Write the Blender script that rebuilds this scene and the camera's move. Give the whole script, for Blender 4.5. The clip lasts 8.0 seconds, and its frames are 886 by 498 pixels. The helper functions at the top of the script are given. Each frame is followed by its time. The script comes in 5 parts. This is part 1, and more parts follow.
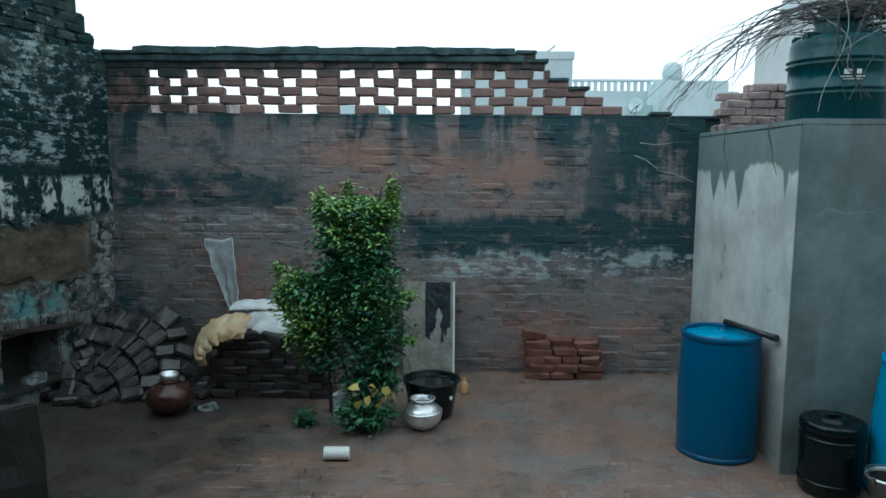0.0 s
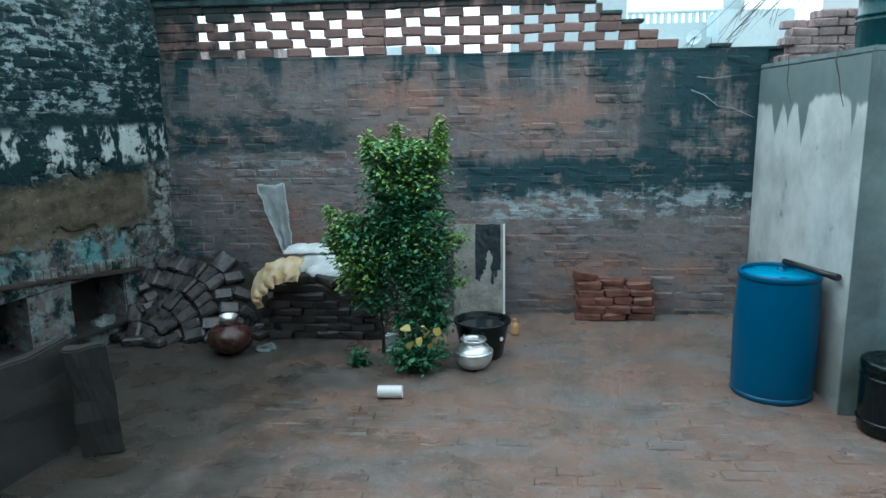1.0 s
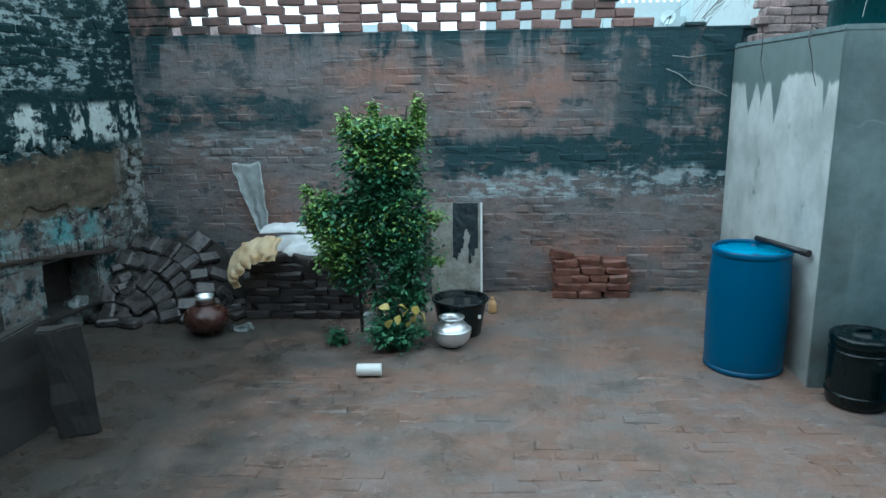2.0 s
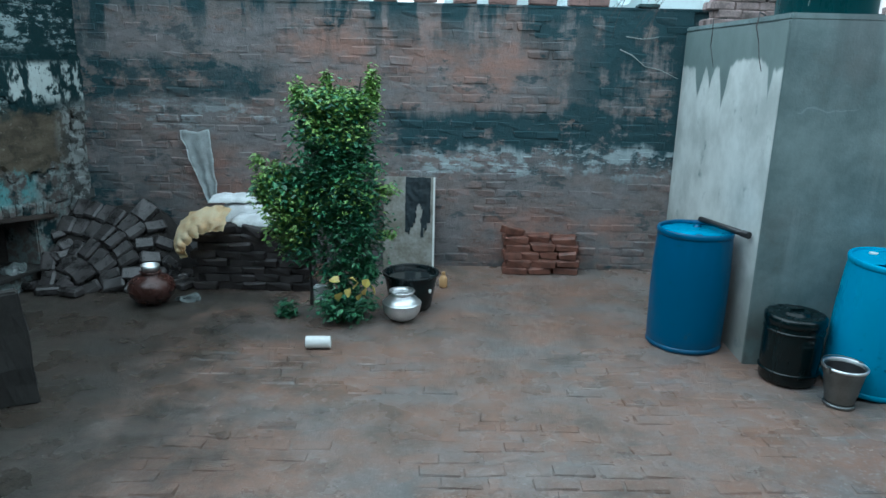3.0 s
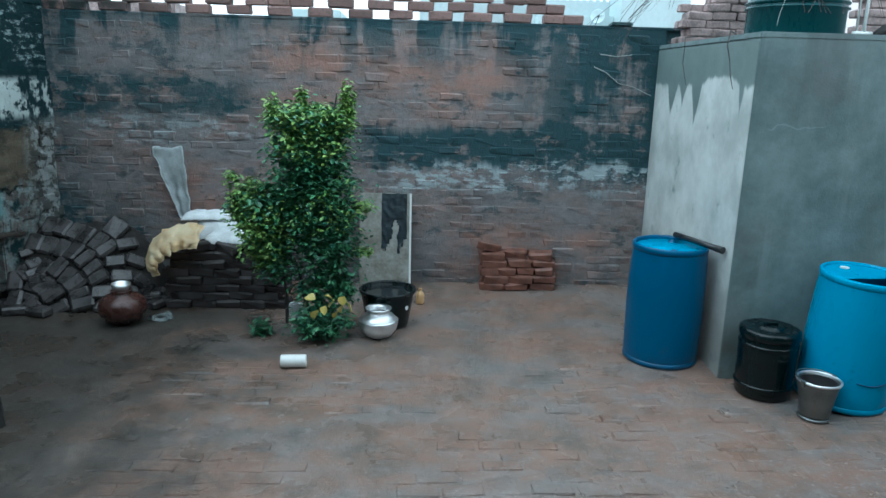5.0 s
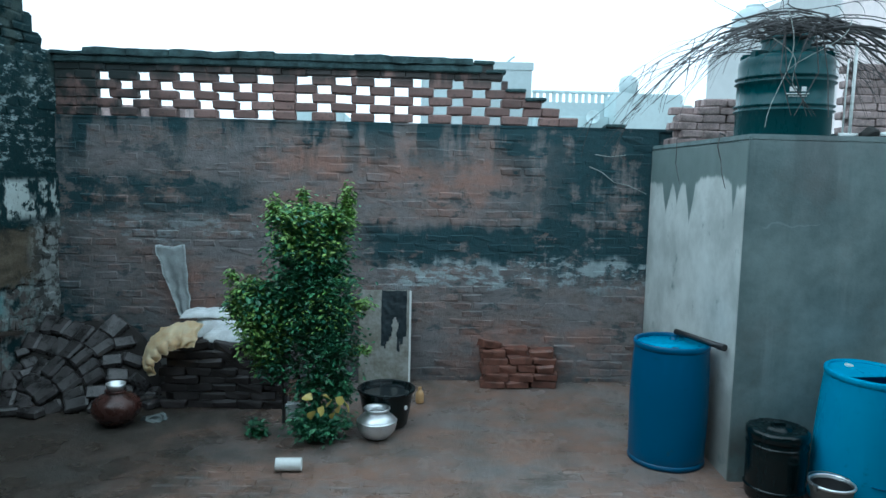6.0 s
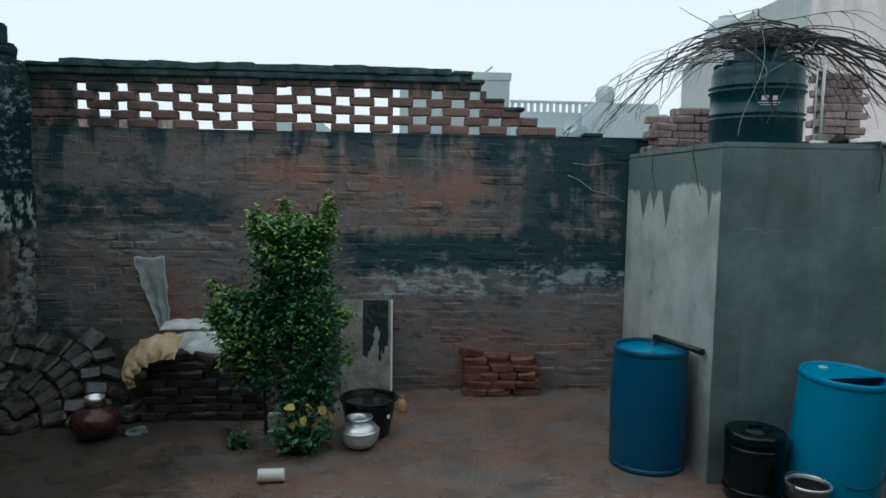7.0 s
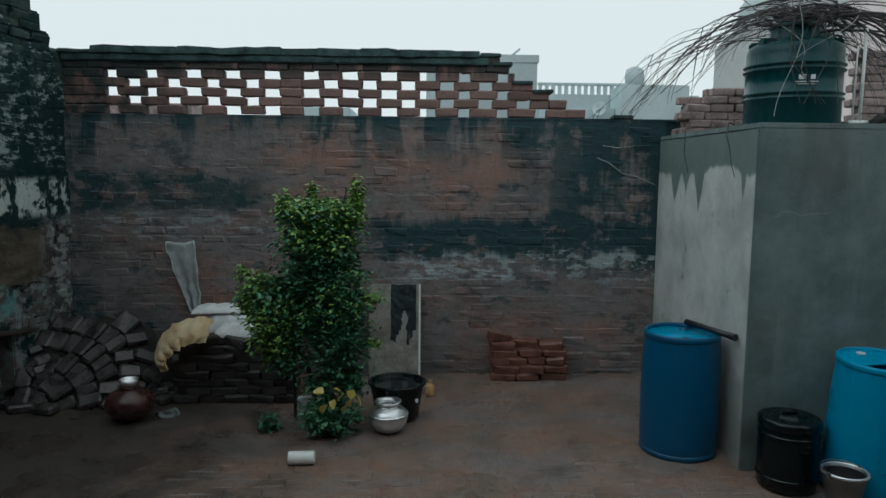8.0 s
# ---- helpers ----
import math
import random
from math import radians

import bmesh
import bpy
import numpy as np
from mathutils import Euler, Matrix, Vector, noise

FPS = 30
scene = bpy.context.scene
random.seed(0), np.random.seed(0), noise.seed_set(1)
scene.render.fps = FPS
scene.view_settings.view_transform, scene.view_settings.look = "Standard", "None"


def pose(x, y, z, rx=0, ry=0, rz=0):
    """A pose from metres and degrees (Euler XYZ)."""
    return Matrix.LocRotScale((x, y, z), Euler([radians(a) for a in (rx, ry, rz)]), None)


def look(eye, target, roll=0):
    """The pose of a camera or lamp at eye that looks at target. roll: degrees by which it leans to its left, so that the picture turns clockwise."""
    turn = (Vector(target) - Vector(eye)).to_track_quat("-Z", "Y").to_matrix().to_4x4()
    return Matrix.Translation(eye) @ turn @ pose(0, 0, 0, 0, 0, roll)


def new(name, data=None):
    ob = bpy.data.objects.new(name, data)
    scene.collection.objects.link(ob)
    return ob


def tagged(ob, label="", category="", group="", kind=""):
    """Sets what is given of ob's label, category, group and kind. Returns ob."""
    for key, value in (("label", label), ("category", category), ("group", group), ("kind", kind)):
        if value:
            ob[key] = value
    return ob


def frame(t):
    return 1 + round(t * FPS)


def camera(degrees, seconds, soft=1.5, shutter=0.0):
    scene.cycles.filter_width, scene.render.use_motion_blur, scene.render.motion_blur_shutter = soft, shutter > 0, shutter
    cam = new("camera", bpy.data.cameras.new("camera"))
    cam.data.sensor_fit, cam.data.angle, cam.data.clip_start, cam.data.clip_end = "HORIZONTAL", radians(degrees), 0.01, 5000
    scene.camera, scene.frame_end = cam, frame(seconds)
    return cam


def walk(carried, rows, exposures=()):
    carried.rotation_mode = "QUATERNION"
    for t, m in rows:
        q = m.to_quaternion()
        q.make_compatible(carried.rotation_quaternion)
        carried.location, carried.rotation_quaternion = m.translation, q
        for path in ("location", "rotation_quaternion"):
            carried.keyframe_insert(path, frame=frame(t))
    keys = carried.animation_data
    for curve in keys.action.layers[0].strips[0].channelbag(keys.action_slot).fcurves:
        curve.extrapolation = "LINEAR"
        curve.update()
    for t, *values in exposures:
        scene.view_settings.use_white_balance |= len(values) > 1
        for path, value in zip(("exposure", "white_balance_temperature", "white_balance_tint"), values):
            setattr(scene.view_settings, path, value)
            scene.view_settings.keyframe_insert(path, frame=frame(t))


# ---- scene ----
cam = camera(64.5, 8.0)

# ---- camera ----
PATH = [
    (0, pose(-0.008, 0.006, 2.121, 83.11, -0.39, 0.88)),
    (0.2, pose(-0.007, -0.002, 2.118, 83.52, -0.20, 3.16)),
    (0.3, pose(-0.007, -0.006, 2.116, 83.33, -0.02, 3.56)),
    (0.5, pose(-0.006, -0.014, 2.113, 82.33, 0.45, 4.53)),
    (0.6, pose(-0.003, -0.008, 2.113, 79.94, 0.95, 5.98)),
    (0.7, pose(-0.001, -0.002, 2.113, 78.74, 1.45, 7.40)),
    (0.8, pose(0.002, 0.005, 2.112, 78.55, 1.50, 7.28)),
    (0.9, pose(0.004, 0.011, 2.112, 78.63, 1.21, 6.02)),
    (1, pose(0.007, 0.017, 2.112, 78.49, 0.99, 4.89)),
    (1.2, pose(0.012, -0.005, 2.096, 77.67, 0.98, 4.11)),
    (2.3, pose(-0.022, 0.006, 2.099, 76.19, 0.00, 1.78)),
    (2.5, pose(-0.023, -0.012, 2.077, 74.31, -0.62, 1.05)),
    (2.7, pose(-0.013, -0.011, 2.085, 73.92, -0.68, 1.13)),
    (2.8, pose(-0.007, -0.011, 2.088, 74.00, -0.68, 0.92)),
    (3, pose(0.003, -0.010, 2.096, 74.85, -1.30, -0.50)),
    (3.1, pose(0.003, -0.013, 2.098, 76.98, -1.75, -1.71)),
    (3.2, pose(0.003, -0.016, 2.099, 78.83, -2.30, -2.66)),
    (3.3, pose(0.002, -0.019, 2.101, 78.38, -2.54, -2.63)),
    (3.4, pose(0.002, -0.022, 2.102, 78.50, -2.65, -2.55)),
    (3.5, pose(0.002, -0.025, 2.104, 79.68, -2.50, -3.00)),
    (3.7, pose(-0.001, -0.013, 2.105, 79.93, -2.77, -4.12)),
    (3.8, pose(-0.002, -0.006, 2.106, 79.58, -2.44, -3.71)),
    (4, pose(-0.005, 0.006, 2.107, 78.31, -2.13, -2.92)),
    (4.2, pose(0.001, 0.008, 2.102, 77.51, -2.02, -2.64)),
    (4.5, pose(0.009, 0.010, 2.095, 76.53, -1.92, -2.73)),
    (4.7, pose(0.007, 0.012, 2.097, 76.13, -1.73, -2.61)),
    (5.8, pose(-0.007, 0.022, 2.107, 77.17, -1.12, -2.25)),
    (5.9, pose(0.008, 0.019, 2.119, 80.83, -1.25, -1.98)),
    (6, pose(0.022, 0.016, 2.130, 83.79, -1.24, -2.32)),
    (6.2, pose(0.013, 0.007, 2.130, 84.02, -1.10, -2.16)),
    (6.3, pose(0.009, 0.002, 2.129, 84.01, -1.01, -1.49)),
    (6.5, pose(0.000, -0.007, 2.129, 84.20, -0.85, -1.08)),
    (6.8, pose(0.006, -0.015, 2.125, 84.29, -0.74, -1.85)),
    (7, pose(0.010, -0.020, 2.123, 84.62, -0.86, -4.02)),
    (7.1, pose(0.004, -0.010, 2.125, 85.36, -0.90, -6.04)),
    (7.2, pose(-0.003, 0.001, 2.126, 85.65, -1.08, -6.65)),
    (7.3, pose(-0.000, 0.001, 2.129, 85.51, -0.98, -6.10)),
    (7.5, pose(0.005, 0.001, 2.134, 84.73, -0.85, -4.57)),
    (7.7, pose(0.004, 0.004, 2.128, 84.33, -0.98, -3.56)),
    (8, pose(0.002, 0.008, 2.119, 83.33, -0.50, -1.86)),
]

walk(cam, PATH, [(0, 0.76, 5400, -2), (0.5, 0.76, 5340, -2), (0.7, 1.1, 5340, -2), (1.0, 1.36, 5270, -3), (2.5, 1.36, 5120, -4), (3.5, 1.38, 5130, -4), (4.5, 1.38, 5180, -3), (5.8, 1.34, 5150, -4), (6.0, 1.04, 5030, -5), (6.2, 0.42, 5570, -1), (6.5, 0.38, 5670, 0), (7.0, 0.2, 5800, 3), (7.2, -0.14, 6000, 3), (7.5, -0.18, 6050, 5), (7.7, -0.26, 5980, 4), (8.0, 0.0, 5900, 2)])

# ---- light: an overcast, rainy sky ----
world = bpy.data.worlds.new("overcast_sky")
scene.world = world
world.use_nodes = True
wt = world.node_tree
sky = wt.nodes.new("ShaderNodeTexSky")
sky.sky_type, sky.sun_disc = "NISHITA", False
sky.sun_elevation, sky.sun_rotation = radians(48), radians(285)
grey = wt.nodes.new("ShaderNodeMix")
grey.data_type = "RGBA"
grey.inputs[0].default_value = 0.97
grey.inputs[7].default_value = (8.0, 8.1, 7.9, 1)
wt.links.new(sky.outputs[0], grey.inputs[6])
wt.links.new(grey.outputs[2], wt.nodes["Background"].inputs[0])
wt.nodes["Background"].inputs[1].default_value = 0.1
sun = new("sun", bpy.data.lights.new("sun", "SUN"))
sun.data.energy, sun.data.angle, sun.data.color = 0.6, radians(60), (0.95, 1.0, 1.0)
sun.matrix_world = look((-8, -1.5, 9), (0, 3, 0))


# ---- materials ----
class Nodes:
    """A small builder of node materials: values are sockets, numbers or colours."""

    def __init__(self, name):
        self.mat = bpy.data.materials.new(name)
        self.mat.use_nodes = True
        self.t = self.mat.node_tree
        self.bsdf = self.t.nodes["Principled BSDF"]
        self.pos = self.t.nodes.new("ShaderNodeNewGeometry").outputs["Position"]
        self.isle = self.t.nodes.new("ShaderNodeNewGeometry").outputs["Random Per Island"]
        self.obj = self.t.nodes.new("ShaderNodeObjectInfo").outputs["Random"]

    def put(self, socket, v):
        if isinstance(v, bpy.types.NodeSocket):
            self.t.links.new(v, socket)
        elif isinstance(v, tuple) and len(v) == 3 and socket.type == "RGBA":
            socket.default_value = (*v, 1)
        else:
            socket.default_value = v

    def math(self, op, a, b=0.0, clamp=False):
        n = self.t.nodes.new("ShaderNodeMath")
        n.operation, n.use_clamp = op, clamp
        self.put(n.inputs[0], a), self.put(n.inputs[1], b)
        return n.outputs[0]

    def scaled(self, x, y, z, off=(0, 0, 0), vec=None):
        n = self.t.nodes.new("ShaderNodeMapping")
        self.put(n.inputs[0], vec or self.pos)
        n.inputs[1].default_value, n.inputs[3].default_value = off, (x, y, z)
        return n.outputs[0]

    def noise(self, scale, detail=4.0, rough=0.6, vec=None):
        n = self.t.nodes.new("ShaderNodeTexNoise")
        self.put(n.inputs["Vector"], vec or self.pos)
        n.inputs["Scale"].default_value, n.inputs["Detail"].default_value, n.inputs["Roughness"].default_value = scale, detail, rough
        return n.outputs[0]

    def step(self, v, a, b, lo=0.0, hi=1.0):
        n = self.t.nodes.new("ShaderNodeMapRange")
        n.interpolation_type = "SMOOTHSTEP"
        self.put(n.inputs[0], v)
        for i, k in enumerate((a, b, lo, hi)):
            n.inputs[i + 1].default_value = k
        return n.outputs[0]

    def mix(self, f, a, b):
        n = self.t.nodes.new("ShaderNodeMix")
        n.data_type = "RGBA"
        self.put(n.inputs[0], f), self.put(n.inputs[6], a), self.put(n.inputs[7], b)
        return n.outputs[2]

    def xyz(self):
        n = self.t.nodes.new("ShaderNodeSeparateXYZ")
        self.t.links.new(self.pos, n.inputs[0])
        return n.outputs

    def band(self, v, a, b, soft):
        return self.math("MULTIPLY", self.step(v, a - soft, a + soft), self.step(v, b - soft, b + soft, 1, 0))

    def times(self, a, b):
        return self.math("MULTIPLY", a, b)

    def plus(self, a, b):
        return self.math("ADD", a, b, True)

    def chance(self):
        return self.math("FRACT", self.math("ADD", self.obj, self.isle))

    def finish(self, colour, rough=0.6, bump=None, strength=0.4, distance=0.01, metal=0.0, spec=0.5, film=False):
        if film:  # cool cast of the light, multiplied into the masonry colour
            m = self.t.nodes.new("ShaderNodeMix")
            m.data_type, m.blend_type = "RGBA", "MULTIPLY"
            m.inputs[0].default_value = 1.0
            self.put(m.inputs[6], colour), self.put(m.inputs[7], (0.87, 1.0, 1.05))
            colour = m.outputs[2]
        self.put(self.bsdf.inputs["Base Color"], colour)
        self.put(self.bsdf.inputs["Roughness"], rough)
        self.bsdf.inputs["Metallic"].default_value = metal
        self.bsdf.inputs["Specular IOR Level"].default_value = spec
        if bump is not None:
            b = self.t.nodes.new("ShaderNodeBump")
            b.inputs["Strength"].default_value, b.inputs["Distance"].default_value = strength, distance
            self.put(b.inputs["Height"], bump)
            self.t.links.new(b.outputs[0], self.bsdf.inputs["Normal"])
        return self.mat


def plain(name, colour, rough=0.5, metal=0.0, vary=0.25, scale=6.0, bump=0.15, dark=None):
    """A simple surface with grain and blotches at two scales."""
    n = Nodes(name)
    dull = dark or tuple(c * (1 - vary) for c in colour)
    f = n.plus(n.times(n.noise(scale, 5), 0.7), n.times(n.noise(scale * 9, 3), 0.3))
    col = n.mix(n.step(f, 0.35, 0.65), dull, colour)
    return n.finish(col, n.step(n.noise(scale * 2, 3), 0.3, 0.7, rough * 0.8, min(1, rough * 1.2)), n.noise(scale * 14, 4), bump, 0.004, metal)


def north_brick(name, joint=False):
    """Old wet brickwork smeared with mud: red to grey bricks, black moss, a band of salts, drips from the top."""
    n = Nodes(name)
    x, y, z = n.xyz()
    if joint:
        base = n.mix(n.noise(22, 5), (0.16, 0.122, 0.11), (0.31, 0.235, 0.21))
    else:
        base = n.mix(n.chance(), (0.2, 0.132, 0.115), (0.31, 0.205, 0.178))
        base = n.mix(n.step(n.noise(38, 4), 0.55, 0.75), base, (0.09, 0.072, 0.066))
    fine = n.noise(11, 5, 0.68)
    soft = n.noise(1.0, 6, 0.68, n.scaled(1.6, 1.6, 2.6))
    patch = n.noise(1.0, 6, 0.66, n.scaled(2.2, 2.2, 3.4, (5, 2, 1)))
    flat = n.noise(1.0, 6, 0.72, n.scaled(4.4, 4.4, 9.5))
    edge = n.math("ADD", n.times(n.noise(3.0, 6, 0.65), 0.4), n.math("ADD", n.times(fine, 0.25), n.times(flat, 0.35)))
    # grey mud wash in cloudy patches
    base = n.mix(n.times(n.step(patch, 0.42, 0.56), 0.85), base, n.mix(fine, (0.165, 0.14, 0.136), (0.29, 0.245, 0.236)))
    # single bricks worn pale or stained, mixed over brick and joint alike
    mott = n.noise(1.0, 5, 0.7, n.scaled(5.5, 5.5, 13, (2, 7, 4)))
    base = n.mix(n.times(n.step(mott, 0.5, 0.66), 0.5), base, n.mix(fine, (0.25, 0.2, 0.19), (0.38, 0.31, 0.295)))
    base = n.mix(n.times(n.step(mott, 0.48, 0.36), 0.5), base, (0.1, 0.085, 0.082))
    # faces worn clean
    red = n.plus(n.times(n.band(z, 1.72, 2.42, 0.2), n.band(x, -1.5, 1.05, 0.3)), n.plus(n.times(n.band(z, 0.6, 1.15, 0.15), n.band(x, -2.4, -1.2, 0.2)), n.times(n.band(z, 0.0, 0.62, 0.12), n.band(x, 0.45, 1.9, 0.25))))
    base = n.mix(n.times(n.times(red, n.step(soft, 0.36, 0.66)), 0.85), base, n.mix(fine, (0.31, 0.145, 0.105), (0.48, 0.25, 0.185)))
    # black-green moss
    wave = n.math("ADD", z, n.times(n.math("SUBTRACT", n.noise(1.6, 3), 0.5), 0.35))
    # the band hangs down in short drips along its lower edge
    hang = n.math("ADD", wave, n.times(n.math("SUBTRACT", n.noise(1.0, 4, 0.6, n.scaled(7, 7, 0.5, (3, 0, 1))), 0.5), 0.34))
    moss = n.times(n.band(hang, 1.22, 1.6, 0.06), n.times(n.step(x, -0.75, -0.3), n.step(edge, 0.4, 0.48)))
    runs = n.noise(1.0, 5, 0.65, n.scaled(5.5, 5.5, 0.7, (1, 4, 2)))
    corner = n.times(n.step(x, 0.6, 1.75), n.times(n.step(hang, 0.9, 1.15), n.step(n.math("ADD", n.times(edge, 0.6), n.times(runs, 0.4)), 0.42, 0.52)))
    left = n.times(n.step(x, -1.3, -1.8), n.times(n.band(wave, 1.66, 2.05, 0.09), n.step(edge, 0.42, 0.52)))
    left = n.plus(n.times(left, 0.85), n.times(n.step(n.math("ADD", x, n.times(edge, 1.2)), -2.2, -2.9), n.times(n.step(edge, 0.44, 0.53), 0.65)))
    low = n.times(n.step(x, -2.2, -2.9), n.times(n.step(z, 1.1, 0.5), n.times(n.step(edge, 0.4, 0.52), 0.6)))
    drip = n.times(n.step(z, 1.95, 2.55), n.step(n.noise(1.0, 5, 0.6, n.scaled(4.5, 4.5, 0.9)), 0.46, 0.58))
    top = n.times(n.step(wave, 2.42, 2.58), n.step(edge, 0.36, 0.5))
    spots = n.step(n.noise(1.0, 6, 0.7, n.scaled(2.4, 2.4, 4.2, (8, 3, 3))), 0.57, 0.64)
    foot = n.times(n.step(z, 0.3, 0.0), n.step(edge, 0.42, 0.56))
    m = n.plus(n.plus(moss, corner), n.plus(n.plus(left, low), n.plus(n.plus(n.times(drip, 0.8), n.times(top, 0.45)), n.plus(n.times(foot, 0.6), n.times(spots, 0.6)))))
    base = n.mix(n.times(m, 0.93), base, n.mix(fine, (0.006, 0.028, 0.034), (0.032, 0.084, 0.095)))
    # white salts and lime under the moss band
    blot = n.noise(1.0, 3, 0.5, n.scaled(3.2, 3.2, 5.0, (6, 1, 2)))
    salt = n.times(n.band(hang, 0.98, 1.26, 0.06), n.times(n.step(x, -0.45, 0.05), n.step(n.math("ADD", n.times(flat, 0.65), n.times(blot, 0.35)), 0.48, 0.535)))
    salt = n.plus(salt, n.times(n.band(wave, 1.4, 1.66, 0.06), n.times(n.step(x, -0.8, -1.3), n.times(n.step(flat, 0.5, 0.6), 0.55))))
    base = n.mix(n.times(salt, 0.9), base, n.mix(fine, (0.3, 0.31, 0.31), (0.56, 0.57, 0.56)))
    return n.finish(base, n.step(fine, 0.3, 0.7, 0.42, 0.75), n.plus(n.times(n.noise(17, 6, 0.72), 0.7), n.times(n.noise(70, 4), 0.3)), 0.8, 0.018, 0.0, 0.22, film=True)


def lattice_brick(name):
    n = Nodes(name)
    x, y, z = n.xyz()
    base = n.mix(n.chance(), (0.16, 0.1, 0.09), (0.29, 0.18, 0.158))
    base = n.mix(n.step(n.noise(30, 4), 0.5, 0.75), base, (0.13, 0.1, 0.09))
    wet = n.times(n.step(z, 2.88, 3.06), n.step(n.noise(1.0, 5, 0.6, n.scaled(6, 6, 1.2)), 0.3, 0.5))
    dark = n.step(x, -2.0, -3.1)
    base = n.mix(n.plus(n.times(wet, 0.85), n.times(dark, n.step(n.noise(5, 4), 0.35, 0.6))), base, (0.022, 0.032, 0.032))
    return n.finish(base, 0.65, n.noise(40, 6, 0.7), 0.5, 0.01)


def coping_mat(name):
    n = Nodes(name)
    f = n.noise(9, 6, 0.7)
    c = n.mix(n.step(f, 0.35, 0.65), (0.018, 0.04, 0.042), (0.075, 0.12, 0.118))
    c = n.mix(n.step(n.noise(20, 5), 0.62, 0.75), c, (0.12, 0.13, 0.11))
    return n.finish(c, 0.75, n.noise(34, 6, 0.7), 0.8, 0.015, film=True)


def west_wall(name):
    """Flaking limewash over mossy brick above, mud plaster below it, turquoise paint near the niches."""
    n = Nodes(name)
    x, y, z = n.xyz()
    big = n.noise(2.6, 5, 0.6)
    brickish = n.noise(1.0, 6, 0.8, n.scaled(9, 9, 19))
    fine = n.noise(16, 5, 0.7)
    moss = n.mix(fine, (0.003, 0.013, 0.015), (0.024, 0.05, 0.052))
    lime = n.mix(n.noise(7, 5), (0.4, 0.39, 0.35), (0.78, 0.77, 0.72))
    brick = n.mix(n.chance(), (0.085, 0.068, 0.06), (0.18, 0.14, 0.125))
    f = n.plus(n.times(brickish, 0.7), n.plus(n.times(big, 0.25), n.times(n.chance(), 0.13)))
    worn = n.mix(n.noise(9, 5, 0.7), (0.13, 0.15, 0.145), (0.52, 0.55, 0.53))
    up = n.mix(n.step(n.math("SUBTRACT", f, n.times(n.step(y, 6.2, 6.7), 0.045)), 0.565, 0.64), moss, worn)
    up = n.mix(n.times(n.step(z, 2.5, 3.2), n.step(n.noise(5, 5), 0.45, 0.6)), up, n.mix(fine, (0.02, 0.034, 0.03), (0.085, 0.1, 0.09)))
    dark = n.band(n.math("ADD", z, n.times(big, 0.2)), 2.07, 2.22, 0.06)
    up = n.mix(n.times(dark, 0.9), up, moss)
    white = n.times(n.band(z, 1.64, 1.98, 0.04), n.step(n.noise(1.0, 4, 0.6, n.scaled(4.4, 4.4, 2.2)), 0.5, 0.56))
    white = n.times(white, n.step(n.noise(11, 5, 0.7), 0.4, 0.5))
    up = n.mix(n.times(white, 0.9), up, lime)
    mud = n.mix(n.step(n.noise(1.0, 5, 0.6, n.scaled(3, 3, 9)), 0.3, 0.7), (0.07, 0.053, 0.038), (0.16, 0.12, 0.083))
    mud = n.mix(n.times(n.step(n.noise(7, 6, 0.75), 0.5, 0.64), 0.5), mud, (0.03, 0.026, 0.023))
    mud = n.mix(n.times(n.step(n.noise(9, 6, 0.75, n.scaled(1, 1, 1.6, (4, 4, 4))), 0.58, 0.66), 0.6), mud, (0.3, 0.25, 0.19))
    ragged = n.math("ADD", z, n.times(n.math("SUBTRACT", n.noise(6, 5), 0.5), 0.35))
    col = n.mix(n.step(ragged, 1.5, 1.6), mud, up)
    low = n.mix(n.step(n.noise(9, 5, 0.7), 0.45, 0.6), brick, n.mix(fine, (0.16, 0.17, 0.16), (0.3, 0.31, 0.29)))
    zone = n.plus(n.band(y, 5.74, 6.26, 0.09), n.times(n.band(y, 4.6, 5.3, 0.12), 0.6))
    teal = n.times(n.times(n.step(n.noise(3.4, 5, 0.65), 0.4, 0.5), zone), n.times(n.step(z, 0.74, 0.84), n.step(fine, 0.3, 0.5)))
    low = n.mix(n.times(teal, 0.85), low, n.mix(fine, (0.1, 0.25, 0.25), (0.2, 0.4, 0.39)))
    low = n.mix(n.step(n.noise(5.5, 6, 0.7), 0.5, 0.62), low, moss)
    col = n.mix(n.step(ragged, 1.08, 1.0), col, low)
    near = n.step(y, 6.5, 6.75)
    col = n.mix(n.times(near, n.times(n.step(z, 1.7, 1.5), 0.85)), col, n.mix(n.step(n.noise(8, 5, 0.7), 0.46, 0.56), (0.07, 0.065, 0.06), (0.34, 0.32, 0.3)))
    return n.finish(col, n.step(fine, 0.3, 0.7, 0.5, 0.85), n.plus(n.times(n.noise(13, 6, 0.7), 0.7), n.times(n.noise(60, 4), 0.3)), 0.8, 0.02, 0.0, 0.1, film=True)


